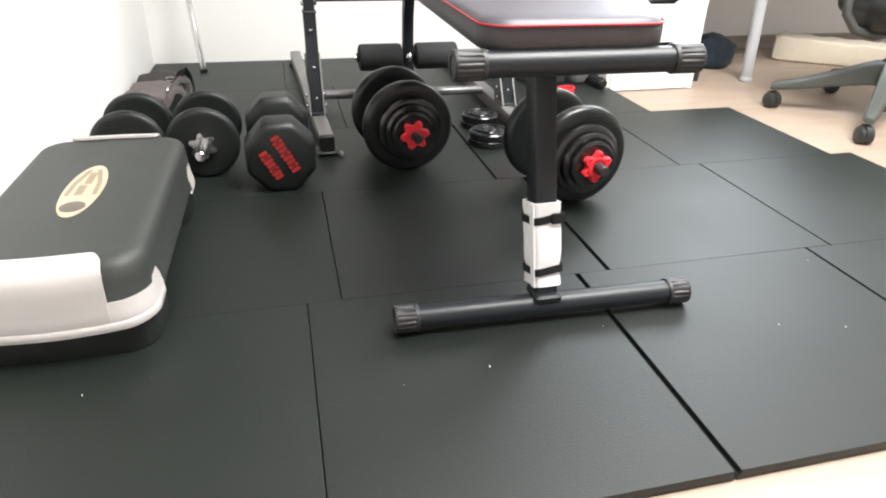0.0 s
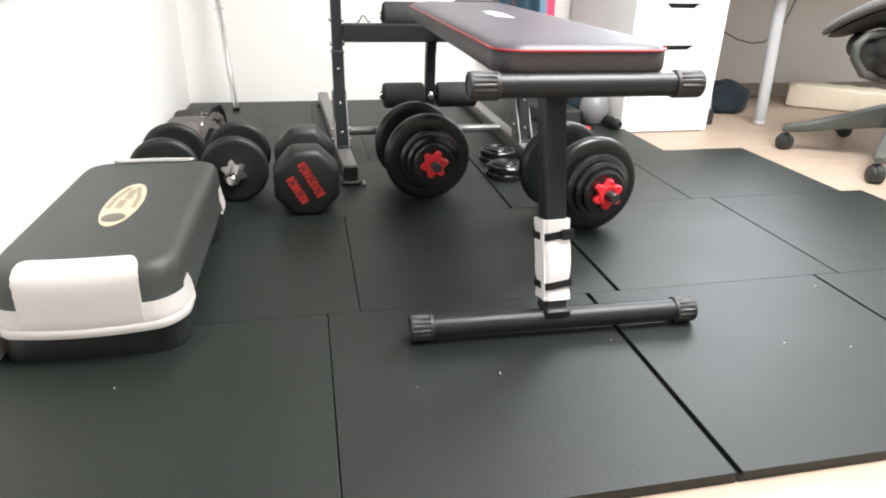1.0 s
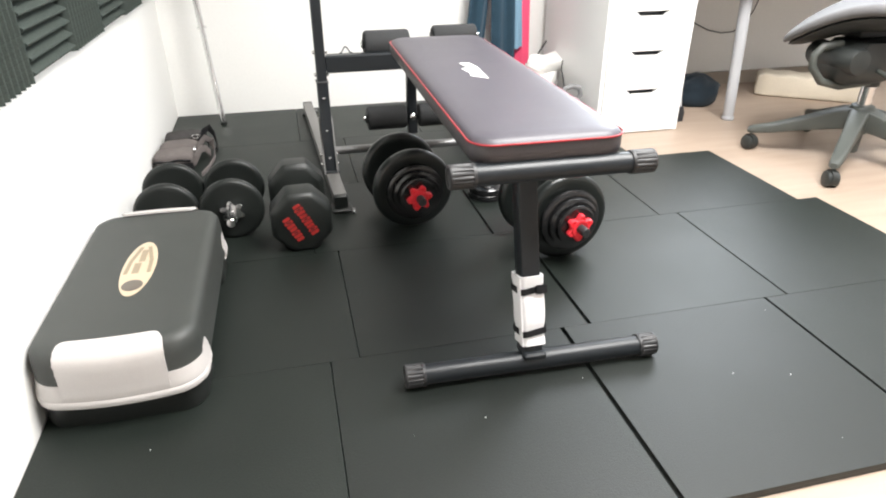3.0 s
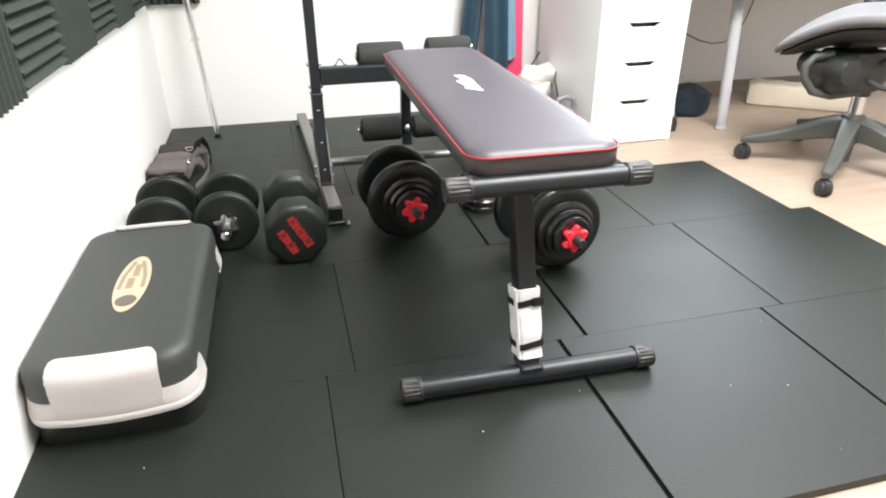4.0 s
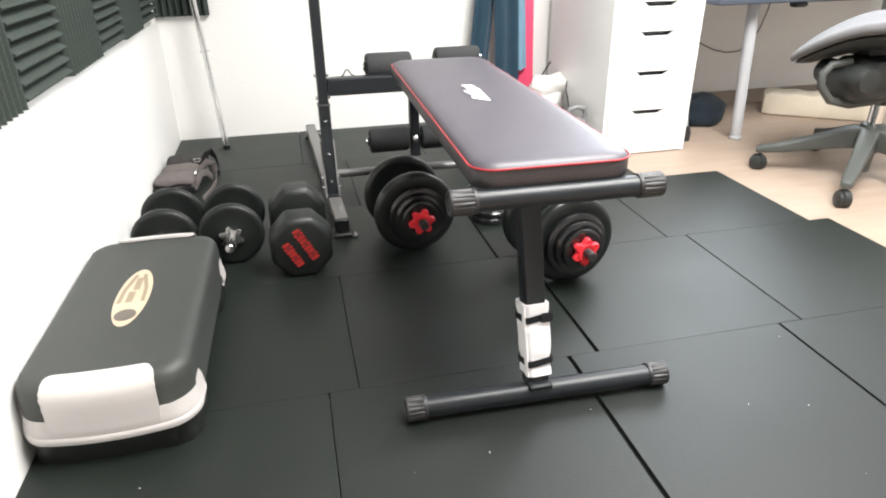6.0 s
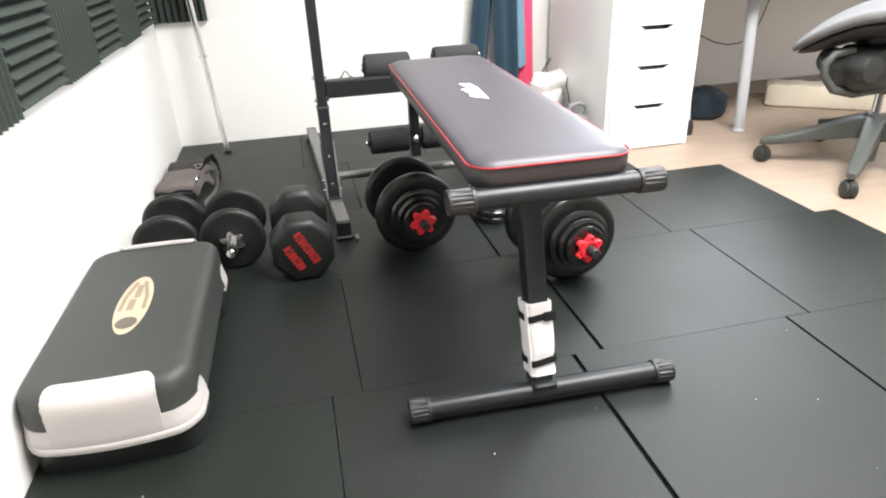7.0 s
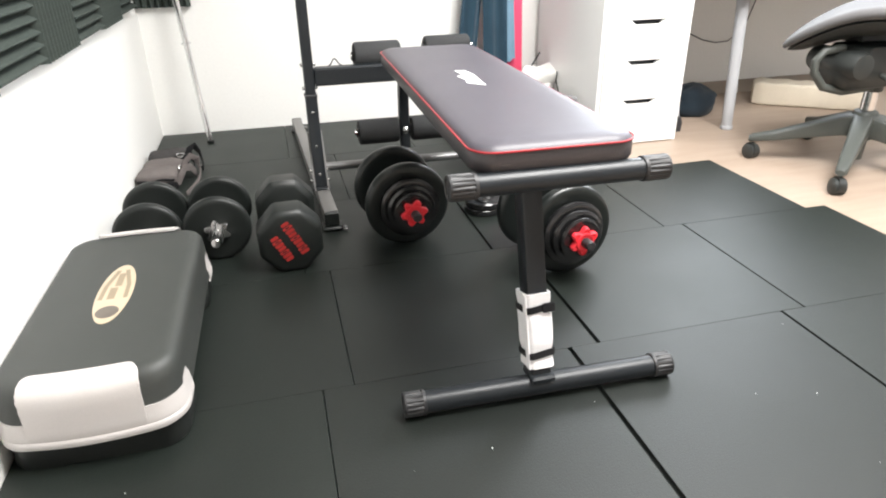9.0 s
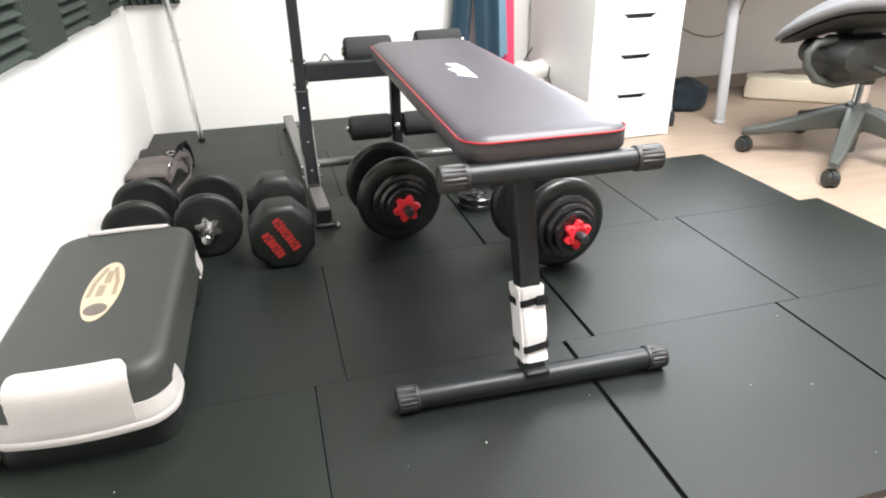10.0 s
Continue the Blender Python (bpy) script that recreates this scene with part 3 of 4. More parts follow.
part("sleeve_flap", block(B(), -0.0268, -0.0230, -0.026, -0.010, -0.072, 0.071, 0.002), CLOTH_WHITE, wrap)
for z in (0.044, -0.043):
    rr = [[Vector((x, y, z + dz + 0.12 * x)) for x, y in rrect(0.0245 * k, 0.0298 * k, 0.009, 5)] for dz, k in ((-0.0065, 1.0), (-0.006, 1.06), (0.006, 1.06), (0.0065, 1.0))]
    part("strap", loft(B(), rr, closed=True), STRAP, wrap, "black hook-and-loop strap", angle=50)
part("strap_end", block(B(), 0.002, 0.0262, -0.0365, -0.0315, 0.036, 0.054, 0.002), STRAP, wrap)

# ---- dumbbells ----


def star_nut(bm, m, r, depth, points=6):
    """A flat moulded star knob with blunt lobes and a dished face."""
    n = points * 10
    rings = []
    for z, k in ((0, 0.93), (0.0015, 1.0), (depth - 0.002, 1.0), (depth, 0.95), (depth, 0.84), (depth - 0.0025, 0.80)):
        ring = []
        for i in range(n):
            a = 2 * math.pi * i / n
            rr = r * (0.86 + 0.14 * min(0.8, math.cos(points * a)) / 0.8) * k
            ring.append(m @ Vector((rr * math.cos(a), rr * math.sin(a), z)))
        rings.append(ring)
    return loft(bm, rings)


def plate_profile(r, t):
    """A smooth plate with a broad rounded rim and a shallow hub."""
    half = [(0.010, 0.0012), (r * 0.24, 0.0012), (r * 0.26, 0.0), (r * 0.80, 0.0006), (r * 0.89, 0.0), (r * 0.955, 0.0025), (r * 0.99, t * 0.22), (r, t * 0.42)]
    return half + [(a, t - b) for a, b in half[::-1]]


def plated_dumbbell(m, sizes, inner, half, bar_r, nut_r, mats, nut_mat, bar_mat, label, points, spin):
    """A bar along local y with plates (radius, thickness) outward from inner on both sides."""
    t = thing("dumbbell", m, label, "dumbbell", "dumbbells on the mats")
    part("bar", rod(B(), (0, -half, 0), (0, half, 0), bar_r, 20), bar_mat, t)
    part("grip", lathe(B(), [(bar_r * 1.05, -inner + 0.012), (bar_r * 1.2, -inner * 0.5), (bar_r * 1.25, 0), (bar_r * 1.2, inner * 0.5), (bar_r * 1.05, inner - 0.012)], pose(0, 0, 0, 90, 0, 0), 20), GREY_STEEL, t)
    for s in (-1, 1):
        y = inner
        part("inner_collar", lathe(B(), [(0.012, -0.010), (0.021, -0.010), (0.021, 0), (0.012, 0)], pose(0, s * y, 0, -90 * s, 0, 0), 20), bar_mat, t)
        for (r, th), mat in zip(sizes, mats):
            part("weight_plate", lathe(B(), plate_profile(r, th), pose(0, s * y, 0, -90 * s, 0, 0), 48), mat, t)
            y += th + 0.0006
        nut = part("star_nut", star_nut(B(), pose(0, s * y, 0, -90 * s, 0, 0) @ pose(0, 0, 0, 0, 0, spin), nut_r, 0.015, points), nut_mat, t)
        part("nut_hub", lathe(B(), [(bar_r + 0.001, 0.0132), (nut_r * 0.66, 0.0132), (nut_r * 0.64, 0.0172), (nut_r * 0.52, 0.0172), (nut_r * 0.50, 0.0150), (bar_r + 0.001, 0.0150)], pose(0, s * y, 0, -90 * s, 0, 0), 20), nut_mat, nut)
    return t


BIG = [(0.117, 0.034), (0.083, 0.020), (0.068, 0.017), (0.054, 0.012)]
plated_dumbbell(pose(0.8155, 1.712, 0.1173, 0, 0, 3.5), BIG, 0.062, 0.190, 0.0120, 0.036, [PLATE, GLOSS_PLATE, GLOSS_PLATE, GLOSS_PLATE], RED, DARK_STEEL, "black vinyl dumbbell with stacked plates and red star nuts", 6, 10)
plated_dumbbell(pose(1.162, 1.430, 0.1173, 0, 0, 6.0), BIG, 0.062, 0.190, 0.0120, 0.036, [PLATE, GLOSS_PLATE, GLOSS_PLATE, GLOSS_PLATE], RED, DARK_STEEL, "black vinyl dumbbell with red star nuts behind the bench post", 6, 25)
SMALL = [(0.088, 0.028)]
plated_dumbbell(pose(0.313, 1.760, 0.0883, 0, 0, 0.5), SMALL, 0.068, 0.184, 0.0122, 0.034, [RUBBER], CHROME, CHROME, "black rubber dumbbell with chrome bar and chrome star nut", 6, 38)
plated_dumbbell(pose(0.140, 1.766, 0.0883, 0, 0, 1.0), SMALL, 0.068, 0.150, 0.0130, 0.026, [RUBBER], CHROME, CHROME, "black rubber dumbbell with chrome bar standing by the wall", 6, 0)


def octagon_dumbbell(m):
    t = thing("dumbbell", m, "black eight-sided rubber dumbbell with red printed end", "dumbbell", "dumbbells on the mats")
    part("handle", lathe(B(), [(0.014, -0.075), (0.0155, -0.04), (0.017, 0), (0.0155, 0.04), (0.014, 0.075)], pose(0, 0, 0, 90, 0, 0), 20), CHROME, t, "chrome handle")
    a = 0.0800
    for s in (-1, 1):
        rings = []
        for y, k in ((0.066, 0.80), (0.072, 0.93), (0.080, 1.0), (0.136, 1.0), (0.144, 0.96), (0.150, 0.88), (0.152, 0.80)):
            ring = []
            for i in range(8):
                an = radians(22.5 + 45 * i)
                r = a / math.cos(radians(22.5)) * k
                for da in (-3.5, 3.5):
                    ring.append(Vector((r * math.cos(an + radians(da)) * 0.992, s * y, r * math.sin(an + radians(da)) * 1.05)))
            rings.append(ring)
        head = part("head", loft(B(), rings), RUBBER, t, angle=28)
        if s < 0:
            # two slanted lines of worn print, too worn to read
            for cx, cz, count, size in ((0.011, 0.012, 9, 0.0112), (-0.024, -0.014, 7, 0.0112)):
                mm = pose(cx, -0.1521, cz, 90, 0, 0) @ pose(0, 0, 0, 0, 0, -62)
                bm = B()
                for i in range(count):
                    off = (i - (count - 1) / 2) * size
                    w, h = size * (0.40, 0.36, 0.42)[i % 3], 0.0105 + 0.0012 * ((i * 5) % 3)
                    if i % 3 == 1:
                        rr = [[mm @ Vector((off + x, y, 0.0008)) for x, y in rrect(w * k, h * k, 0.004, 3)] for k in (1.0, 0.45)]
                        rr += [[mm @ Vector((off + x, y, 0.0)) for x, y in rrect(w * k, h * k, 0.004, 3)] for k in (0.45, 1.0)]
                        loft(bm, rr, closed=True)
                    else:
                        rr = [[mm @ Vector((off + x, y, z)) for x, y in rrect(w, h, 0.003, 3)] for z in (0, 0.0008)]
                        loft(bm, rr)
                part("print_line", bm, RED_PRINT, head, "worn red printed bars")
    return t


octagon_dumbbell(pose(0.496, 1.690, 0.0842, 0, 0, 1.0))


def loose_plate(x, y, z, r, spin, label):
    t = thing("weight_plate", pose(x, y, z, 0, 0, spin), label, "weight plate", "loose weight plates")
    bm = lathe(B(), [(0.013, 0.002), (0.020, 0.0), (r * 0.9, 0.0), (r, 0.003), (r, 0.017), (r * 0.95, 0.020), (r * 0.86, 0.020), (r * 0.82, 0.016), (r * 0.45, 0.016), (r * 0.40, 0.020), (0.016, 0.020), (0.013, 0.018)], seg=40)
    body = part("disc", bm, GLOSS_PLATE, t)
    bm = B()
    for k in range(3):
        a = k * 120
        block(bm, -0.010, 0.010, r * 0.5, r * 0.75, 0.0162, 0.0185, 0.002)
        bmesh.ops.rotate(bm, verts=bm.verts[-24:], cent=(0, 0, 0), matrix=Matrix.Rotation(radians(a), 3, "Z"))
    part("raised_marks", bm, GLOSS_PLATE, t)
    return t


for x, y, lab in ((1.113, 1.955, "small glossy black weight plate in a low stack"), (1.092, 1.790, "small glossy black weight plate in a low stack")):
    for k in range(2):
        loose_plate(x + 0.003 * k, y - 0.002 * k, 0.0013 + 0.0204 * k, 0.059, 40 * k + 20, lab)

# ---- ankle weights by the wall ----


def ankle_weight(m, label, pockets, mat, half=0.070):
    t = thing("ankle_weight", m, label, "ankle weight", "ankle weights")
    for k in range(pockets):
        y = (k - (pockets - 1) / 2) * 0.096
        rows = []
        for i in range(19):
            u = 2 * i / 18 - 1
            x = half * u
            e = (1 - abs(u) ** 4) ** 0.5
            h = 0.027 * (0.30 + 0.70 * e) + 0.004 * noise.noise(Vector((x * 30, k * 3.1, 1)))
            w = 0.047 * (0.62 + 0.38 * e)
            bend = 0.007 * math.sin(u * 2.6 + k)
            rows.append([Vector((x, y + bend + a * w, 0.034 + b * h + (0.003 * noise.noise(Vector((x * 60, a * 3, k))) if b > 0.2 else 0))) for a, b in rrect(1, 1, 0.62, 6)])
        pocket = part("weight_pocket", loft(B(), rows), mat, t, angle=75)
        part("base_band", sweep(B(), [(half * (-0.97 + 1.94 * i / 12), y - 0.046 + 0.007 * math.sin((2 * i / 12 - 1) * 2.6 + k), 0.013 + 0.001 * math.sin(i)) for i in range(13)], rrect(0.004, 0.011, 0.003, 3)), STRAP, pocket, "black base band")
        part("edge_binding", sweep(B(), [(half * (-0.86 + 1.72 * i / 12), y - 0.047 + 0.007 * math.sin((2 * i / 12 - 1) * 2.6 + k), 0.034 + 0.002 * math.sin(i)) for i in range(13)], circle(0.0042, 8)), STRAP, pocket, "black edge binding")
    return t


def strap_loop(t, pts, mat, half, label):
    part("strap_loop", sweep(B(), pts, rrect(0.0016, half, 0.001, 2)), mat, t, label)


near_weight = ankle_weight(pose(0.078, 2.368, 0.0015, 0, 0, -4), "grey-brown neoprene ankle weight with black straps on the mat", 2, BROWN_NEO)
strap_loop(near_weight, [(0.062, -0.075, 0.012), (0.080, -0.070, 0.040), (0.092, -0.045, 0.058), (0.104, -0.01, 0.050), (0.112, 0.02, 0.020), (0.108, 0.05, 0.006)], BROWN_NEO, 0.013, "grey-brown webbing strap")
strap_loop(near_weight, [(0.064, 0.000, 0.020), (0.080, 0.020, 0.058), (0.095, 0.055, 0.070), (0.112, 0.075, 0.052), (0.122, 0.060, 0.020), (0.128, 0.00, 0.004), (0.122, -0.09, 0.0025), (0.108, -0.165, 0.0025)], BROWN_NEO, 0.012, "grey-brown webbing strap")
strap_loop(near_weight, [(0.066, 0.075, 0.020), (0.074, 0.090, 0.056), (0.088, 0.098, 0.062), (0.100, 0.085, 0.040), (0.100, 0.060, 0.012)], STRAP, 0.014, "black webbing strap")
ring = [(0.073 + 0.002 * math.cos(a), -0.036 + 0.013 * math.cos(a), 0.054 + 0.011 * math.sin(a)) for a in [2 * math.pi * i / 20 for i in range(20)]]
part("buckle", sweep(B(), ring, circle(0.0022, 8), up=(1, 0, 0), closed=True), CHROME, near_weight, "bright metal buckle ring")
far_weight = ankle_weight(pose(0.083, 2.545, 0.0015, 0, 0, 5), "dark grey neoprene ankle weight with buckle by the wall", 1, DARK_NEO)
strap_loop(far_weight, [(0.060, -0.03, 0.022), (0.078, -0.015, 0.060), (0.096, 0.005, 0.066), (0.112, -0.01, 0.045), (0.120, -0.05, 0.012), (0.116, -0.10, 0.004)], STRAP, 0.014, "black webbing strap")
ring = [(0.045 + 0.014 * math.cos(a), -0.052, 0.052 + 0.007 * math.sin(a)) for a in [2 * math.pi * i / 20 for i in range(20)]]
part("buckle", sweep(B(), ring, circle(0.0022, 8), up=(0, 1, 0), closed=True), CHROME, far_weight, "bright metal buckle ring")

# ---- barbell bar in the corner ----
bar = thing("barbell_bar", Matrix(), "thin chrome barbell bar leaning into the room corner", "barbell bar")
A, Bp = Vector((0.214, 2.812, 0.004)), Vector((0.106, 2.984, 1.44))
d = (Bp - A)
mbar = Matrix.Translation(A) @ d.to_track_quat("Z", "Y").to_matrix().to_4x4()
part("shaft", lathe(B(), [(0.009, 0), (0.0115, 0.002), (0.0115, 0.17), (0.0105, 0.172), (0.0105, 0.40), (0.0120, 0.402), (0.0120, d.length - 0.002), (0.010, d.length)], mbar, 20), CHROME, bar)
part("collar", lathe(B(), [(0.0125, 0.398), (0.019, 0.398), (0.019, 0.406), (0.0125, 0.406)], mbar, 20), CHROME, bar)
part("floor_cap", lathe(B(), [(0.0135, -0.002), (0.0145, 0.0), (0.0145, 0.008), (0.0125, 0.010)], mbar, 20), RUBBER, bar, "black rubber cap")

# ---- acoustic foam on the walls ----


FOAM_N, FOAM_S = 11, 0.149
FOAM_PITCH = 2 * FOAM_S / FOAM_N
BACKING = mesh_of("backing", block(B(), -FOAM_S, FOAM_S, -FOAM_S, FOAM_S, 0, 0.0125, 0.001), ACOUSTIC, 20)
WEDGE_RING = [(0.0, 0.0120), (0.0, 0.0135), (0.40 * FOAM_PITCH, 0.0350), (0.46 * FOAM_PITCH, 0.0362), (0.54 * FOAM_PITCH, 0.0362), (0.60 * FOAM_PITCH, 0.0350), (FOAM_PITCH, 0.0135), (FOAM_PITCH, 0.0120)]
WEDGE = mesh_of("wedge", loft(B(), [[Vector((u, a, b)) for a, b in WEDGE_RING] for u in (-FOAM_S, FOAM_S)]), ACOUSTIC, 20)


def foam_tile(m, upright):
    """A 30 cm square of wedge foam: backing against local z = 0, wedges along x (or y)."""
    t = thing("foam_tile", m @ pose(0, 0, 0, 0, 0, 90 if upright else 0), "black wedge acoustic foam tile stuck on the wall", "foam tile", "acoustic foam tiles")
    new("backing", BACKING).parent = t
    for i in range(FOAM_N):
        w = new("wedge", WEDGE)
        w.parent = t
        w.matrix_local = pose(0, -FOAM_S + i * FOAM_PITCH, 0)


random.seed(11)
# the top row is unseen, added for its dark reflection in the mats
for row in range(3):
    for k in range(9):
        y = 0.882 + 0.3 * k - 0.6
        if y < 2.95:
            jit = random.uniform(-0.004, 0.004)
            m = Matrix.Translation((0.0015, y, 0.687 + 0.3 * row + jit)) @ Matrix(((0, 0, 1, 0), (1, 0, 0, 0), (0, 1, 0, 0), (0, 0, 0, 1)))
            foam_tile(m, (k + row) % 2 == 1)
    m = Matrix.Translation((0.065, 2.9985, 0.678 + 0.3 * row)) @ Matrix(((1, 0, 0, 0), (0, 0, -1, 0), (0, 1, 0, 0), (0, 0, 0, 1)))
    foam_tile(m @ pose(0.0, 0, 0), row % 2 == 0)

# ---- drawer unit ----
D0, D1, DY0, DY1 = 1.735, 2.118, 2.325, 2.955
unit = thing("drawer_unit", pose(0, 0, FL), "tall white lacquered drawer unit with slot handles", "drawer unit")
DT = 0.82
part("side_panel", block(B(), D0, D0 + 0.018, DY0 + 0.004, DY1, 0.0, DT, 0.002), LACQUER, unit)
part("side_panel", block(B(), D1 - 0.018, D1, DY0 + 0.004, DY1, 0.0, DT, 0.002), LACQUER, unit)
part("back_panel", block(B(), D0 + 0.0185, D1 - 0.0185, DY1 - 0.01, DY1, 0.02, DT - 0.002, 0.001), LACQUER, unit)
part("bottom_panel", block(B(), D0 + 0.0185, D1 - 0.0185, DY0 + 0.03, DY1 - 0.0105, 0.003, 0.018, 0.001), LACQUER, unit)
part("top_panel", block(B(), D0 - 0.002, D1 + 0.002, DY0 + 0.002, DY1, DT + 0.0005, DT + 0.018, 0.003), LACQUER, unit)
# (bottom, top) of each drawer front; the slot sits at the top edge
TOPS = [0.184, 0.339, 0.491, 0.600, 0.710, 0.818]
z0 = 0.004
for zt in TOPS:
    x0, x1, sw, sh = D0 + 0.0195, D1 - 0.0195, 0.072, 0.017
    cx = (x0 + x1) / 2
    zb, ztop = z0 + 0.0008, zt - 0.0008
    outline = [(x0, zb), (x1, zb), (x1, ztop), (cx + sw, ztop), (cx + sw - 0.020, ztop - sh), (cx - sw + 0.020, ztop - sh), (cx - sw, ztop), (x0, ztop)]
    rings = [[Vector((x, y, z)) for x, z in outline] for y in (DY0, DY0 + 0.016)]
    dr = part("drawer_front", loft(B(), rings), LACQUER, unit, angle=20)
    # drawer inside behind the slot, coloured dark to stand in for shade
    bm = B()
    block(bm, x0 + 0.012, x1 - 0.012, DY0 + 0.045, DY0 + 0.055, zb + 0.01, ztop - 0.002, 0.001)
    block(bm, x0 + 0.012, x1 - 0.012, DY0 + 0.0165, DY1 - 0.06, zb + 0.018, zb + 0.023, 0.001)
    part("drawer_box", bm, SLOT_SHADE, dr, "drawer inside, its shade put into dark grey")
    z0 = zt

# ---- desk, its leg and what lies under it ----
desk = thing("desk", pose(0, 0, FL), "blue-grey desk top on round grey metal legs", "desk")
part("desk_top", block(B(), 2.16, 3.75, 2.30, 2.985, 0.578, 0.605, 0.004), DESK, desk)
part("cable_hook", block(B(), 2.525, 2.585, 2.325, 2.365, 0.556, 0.5775, 0.006), CABLE, desk, "black plastic cable hook")
for x, y in ((2.421, 2.400), (3.60, 2.40), (3.60, 2.90), (2.30, 2.92)):
    leg = part("leg", lathe(B(), [(0.021, 0.0), (0.022, 0.004), (0.023, 0.10), (0.025, 0.5765), (0.020, 0.5775)], pose(x, y, 0, -0.5, -2.8, 0), 24), GREY_PAINT, desk, "round grey metal leg")
    part("leg_foot", lathe(B(), [(0.024, 0.0005), (0.026, 0.004), (0.026, 0.014), (0.0235, 0.018)], pose(x, y, 0), 20), GREY_PAINT, leg)
cab = thing("cable", Matrix(), "thin dark cable drooping against the wall under the desk", "cable")
part("lead", sweep(B(), [(2.42, 2.985, 0.40), (2.50, 2.985, 0.345), (2.57, 2.985, 0.305), (2.65, 2.985, 0.270), (2.73, 2.985, 0.252), (2.80, 2.985, 0.256), (2.86, 2.985, 0.295), (2.90, 2.985, 0.36), (2.93, 2.985, 0.46), (2.945, 2.985, 0.565)], circle(0.0026, 8)), CABLE, cab)


def lumpy(bm, rx, ry, rz, seed, amp=0.12, nseg=28, nring=16, flat=0.35):
    """A sagging cloth lump resting at z = 0."""
    rings = []
    for j in range(1, nring):
        v = math.pi * j / nring
        ring = []
        for i in range(nseg):
            a = 2 * math.pi * i / nseg
            p = Vector((math.sin(v) * math.cos(a), math.sin(v) * math.sin(a), -math.cos(v)))
            k = 1 + amp * noise.noise(p * 1.7 + Vector((seed, 0, 0))) + amp * 0.5 * noise.noise(p * 5 + Vector((0, seed, 0)))
            z = p.z * k
            ring.append(Vector((p.x * k * rx, p.y * k * ry, max(z, -1 + flat) * rz + rz * (1 - flat))))
        rings.append(ring)
    return loft(bm, rings)


single("black_bag", lumpy(B(), 0.135, 0.105, 0.080, 3.3, 0.20), BLACK_CLOTH, pose(2.43, 2.70, FL, 0, 0, 12), "soft black cloth bag slumped under the desk", "bag", angle=80)
bol = thing("bolster", Matrix.Translation((3.055, 2.655, FL)) @ pose(0, 0, 0, 0, 0, -36), "cream fabric bolster lying on the floor under the desk", "bolster")
rows = []
for i in range(17):
    u = 2 * i / 16 - 1
    e = 1 - 0.16 * max(0, abs(u) - 0.93) / 0.07
    h = 0.056 * (1 - 0.10 * (u + 1) / 2) + 0.0015 * math.sin(i * 1.7)
    rows.append([Vector((0.245 * u, a * 0.075 * e, h + b * h * e - h * (1 - e) * 0.5)) for a, b in rrect(1, 1, 0.22, 4)])
part("cushion", loft(B(), rows), BOLSTER, bol, angle=50)

# ---- office chair ----
CX, CY = 2.545, 1.838
chair = thing("office_chair", pose(CX, CY, FL), "grey office chair on a five-star black base with castors", "office chair")
for k in range(5):
    an = radians(218.2 - 72 * k)
    u = Vector((math.cos(an), math.sin(an), 0))
    rows = []
    for q, zt, hh, w in ((0.02, 0.160, 0.040, 0.034), (0.08, 0.150, 0.036, 0.030), (0.18, 0.122, 0.026, 0.025), (0.28, 0.094, 0.018, 0.022), (0.352, 0.080, 0.014, 0.018), (0.364, 0.077, 0.010, 0.012)):
        side = Vector((-u.y, u.x, 0))
        rows.append([u * q + side * a + Vector((0, 0, zt + b)) for a, b in rrect(w, hh, 0.009, 3)])
    arm = part("base_arm", loft(B(), rows), CHAIR_BASE, chair)
    ca = an + radians((35, -50, 80, 20, -70)[k])
    c = u * 0.348
    cm = Matrix.Translation((c.x, c.y, 0.0275)) @ pose(0, 0, 0, 0, 0, math.degrees(ca))
    castor = part("castor", lathe(B(), [(0.012, 0.030), (0.020, 0.032), (0.017, 0.040), (0.008, 0.046)], Matrix.Translation((c.x, c.y, 0.0)) @ pose(0, 0, 0.006), 14), CHAIR_BLACK, arm)
    bm = B()
    for s in (-1, 1):
        lathe(bm, [(0.006, -0.009), (0.022, -0.009), (0.0272, -0.006), (0.0275, 0.0), (0.0272, 0.006), (0.020, 0.010), (0.006, 0.011)], cm @ pose(0, s * 0.0125, 0, -90 * s, 0, 0), 22)
    lathe(bm, [(0.0285, -0.008), (0.030, -0.008), (0.030, 0.008), (0.0285, 0.008)], cm @ pose(0, 0, 0.004, 90, 0, 0), 20)
    part("castor_wheel", bm, CHAIR_BLACK, chair, "black twin castor wheel")
part("hub", lathe(B(), [(0.022, 0.030), (0.026, 0.034), (0.028, 0.100), (0.044, 0.112), (0.046, 0.190), (0.038, 0.206), (0.026, 0.212)], seg=28), CHAIR_BASE, chair)
part("gas_column", lathe(B(), [(0.024, 0.205), (0.024, 0.295), (0.022, 0.297)], seg=24), CHROME, chair, "bright chrome gas column")
part("column_sleeve", lathe(B(), [(0.030, 0.278), (0.032, 0.281), (0.032, 0.310), (0.027, 0.315)], seg=24), CHAIR_BLACK, chair)
# tilt mechanism: a rounded housing with a barrel across
mech = part("tilt_mechanism", levels(B(), [(0.300, 0.08, 0.05, 0.03, -0.08, 0), (0.312, 0.105, 0.075, 0.05, -0.080, 0), (0.350, 0.120, 0.085, 0.05, -0.085, 0), (0.405, 0.115, 0.085, 0.05, -0.085, 0), (0.441, 0.095, 0.075, 0.04, -0.065, 0)], n=6), CHAIR_BLACK, chair, angle=60)
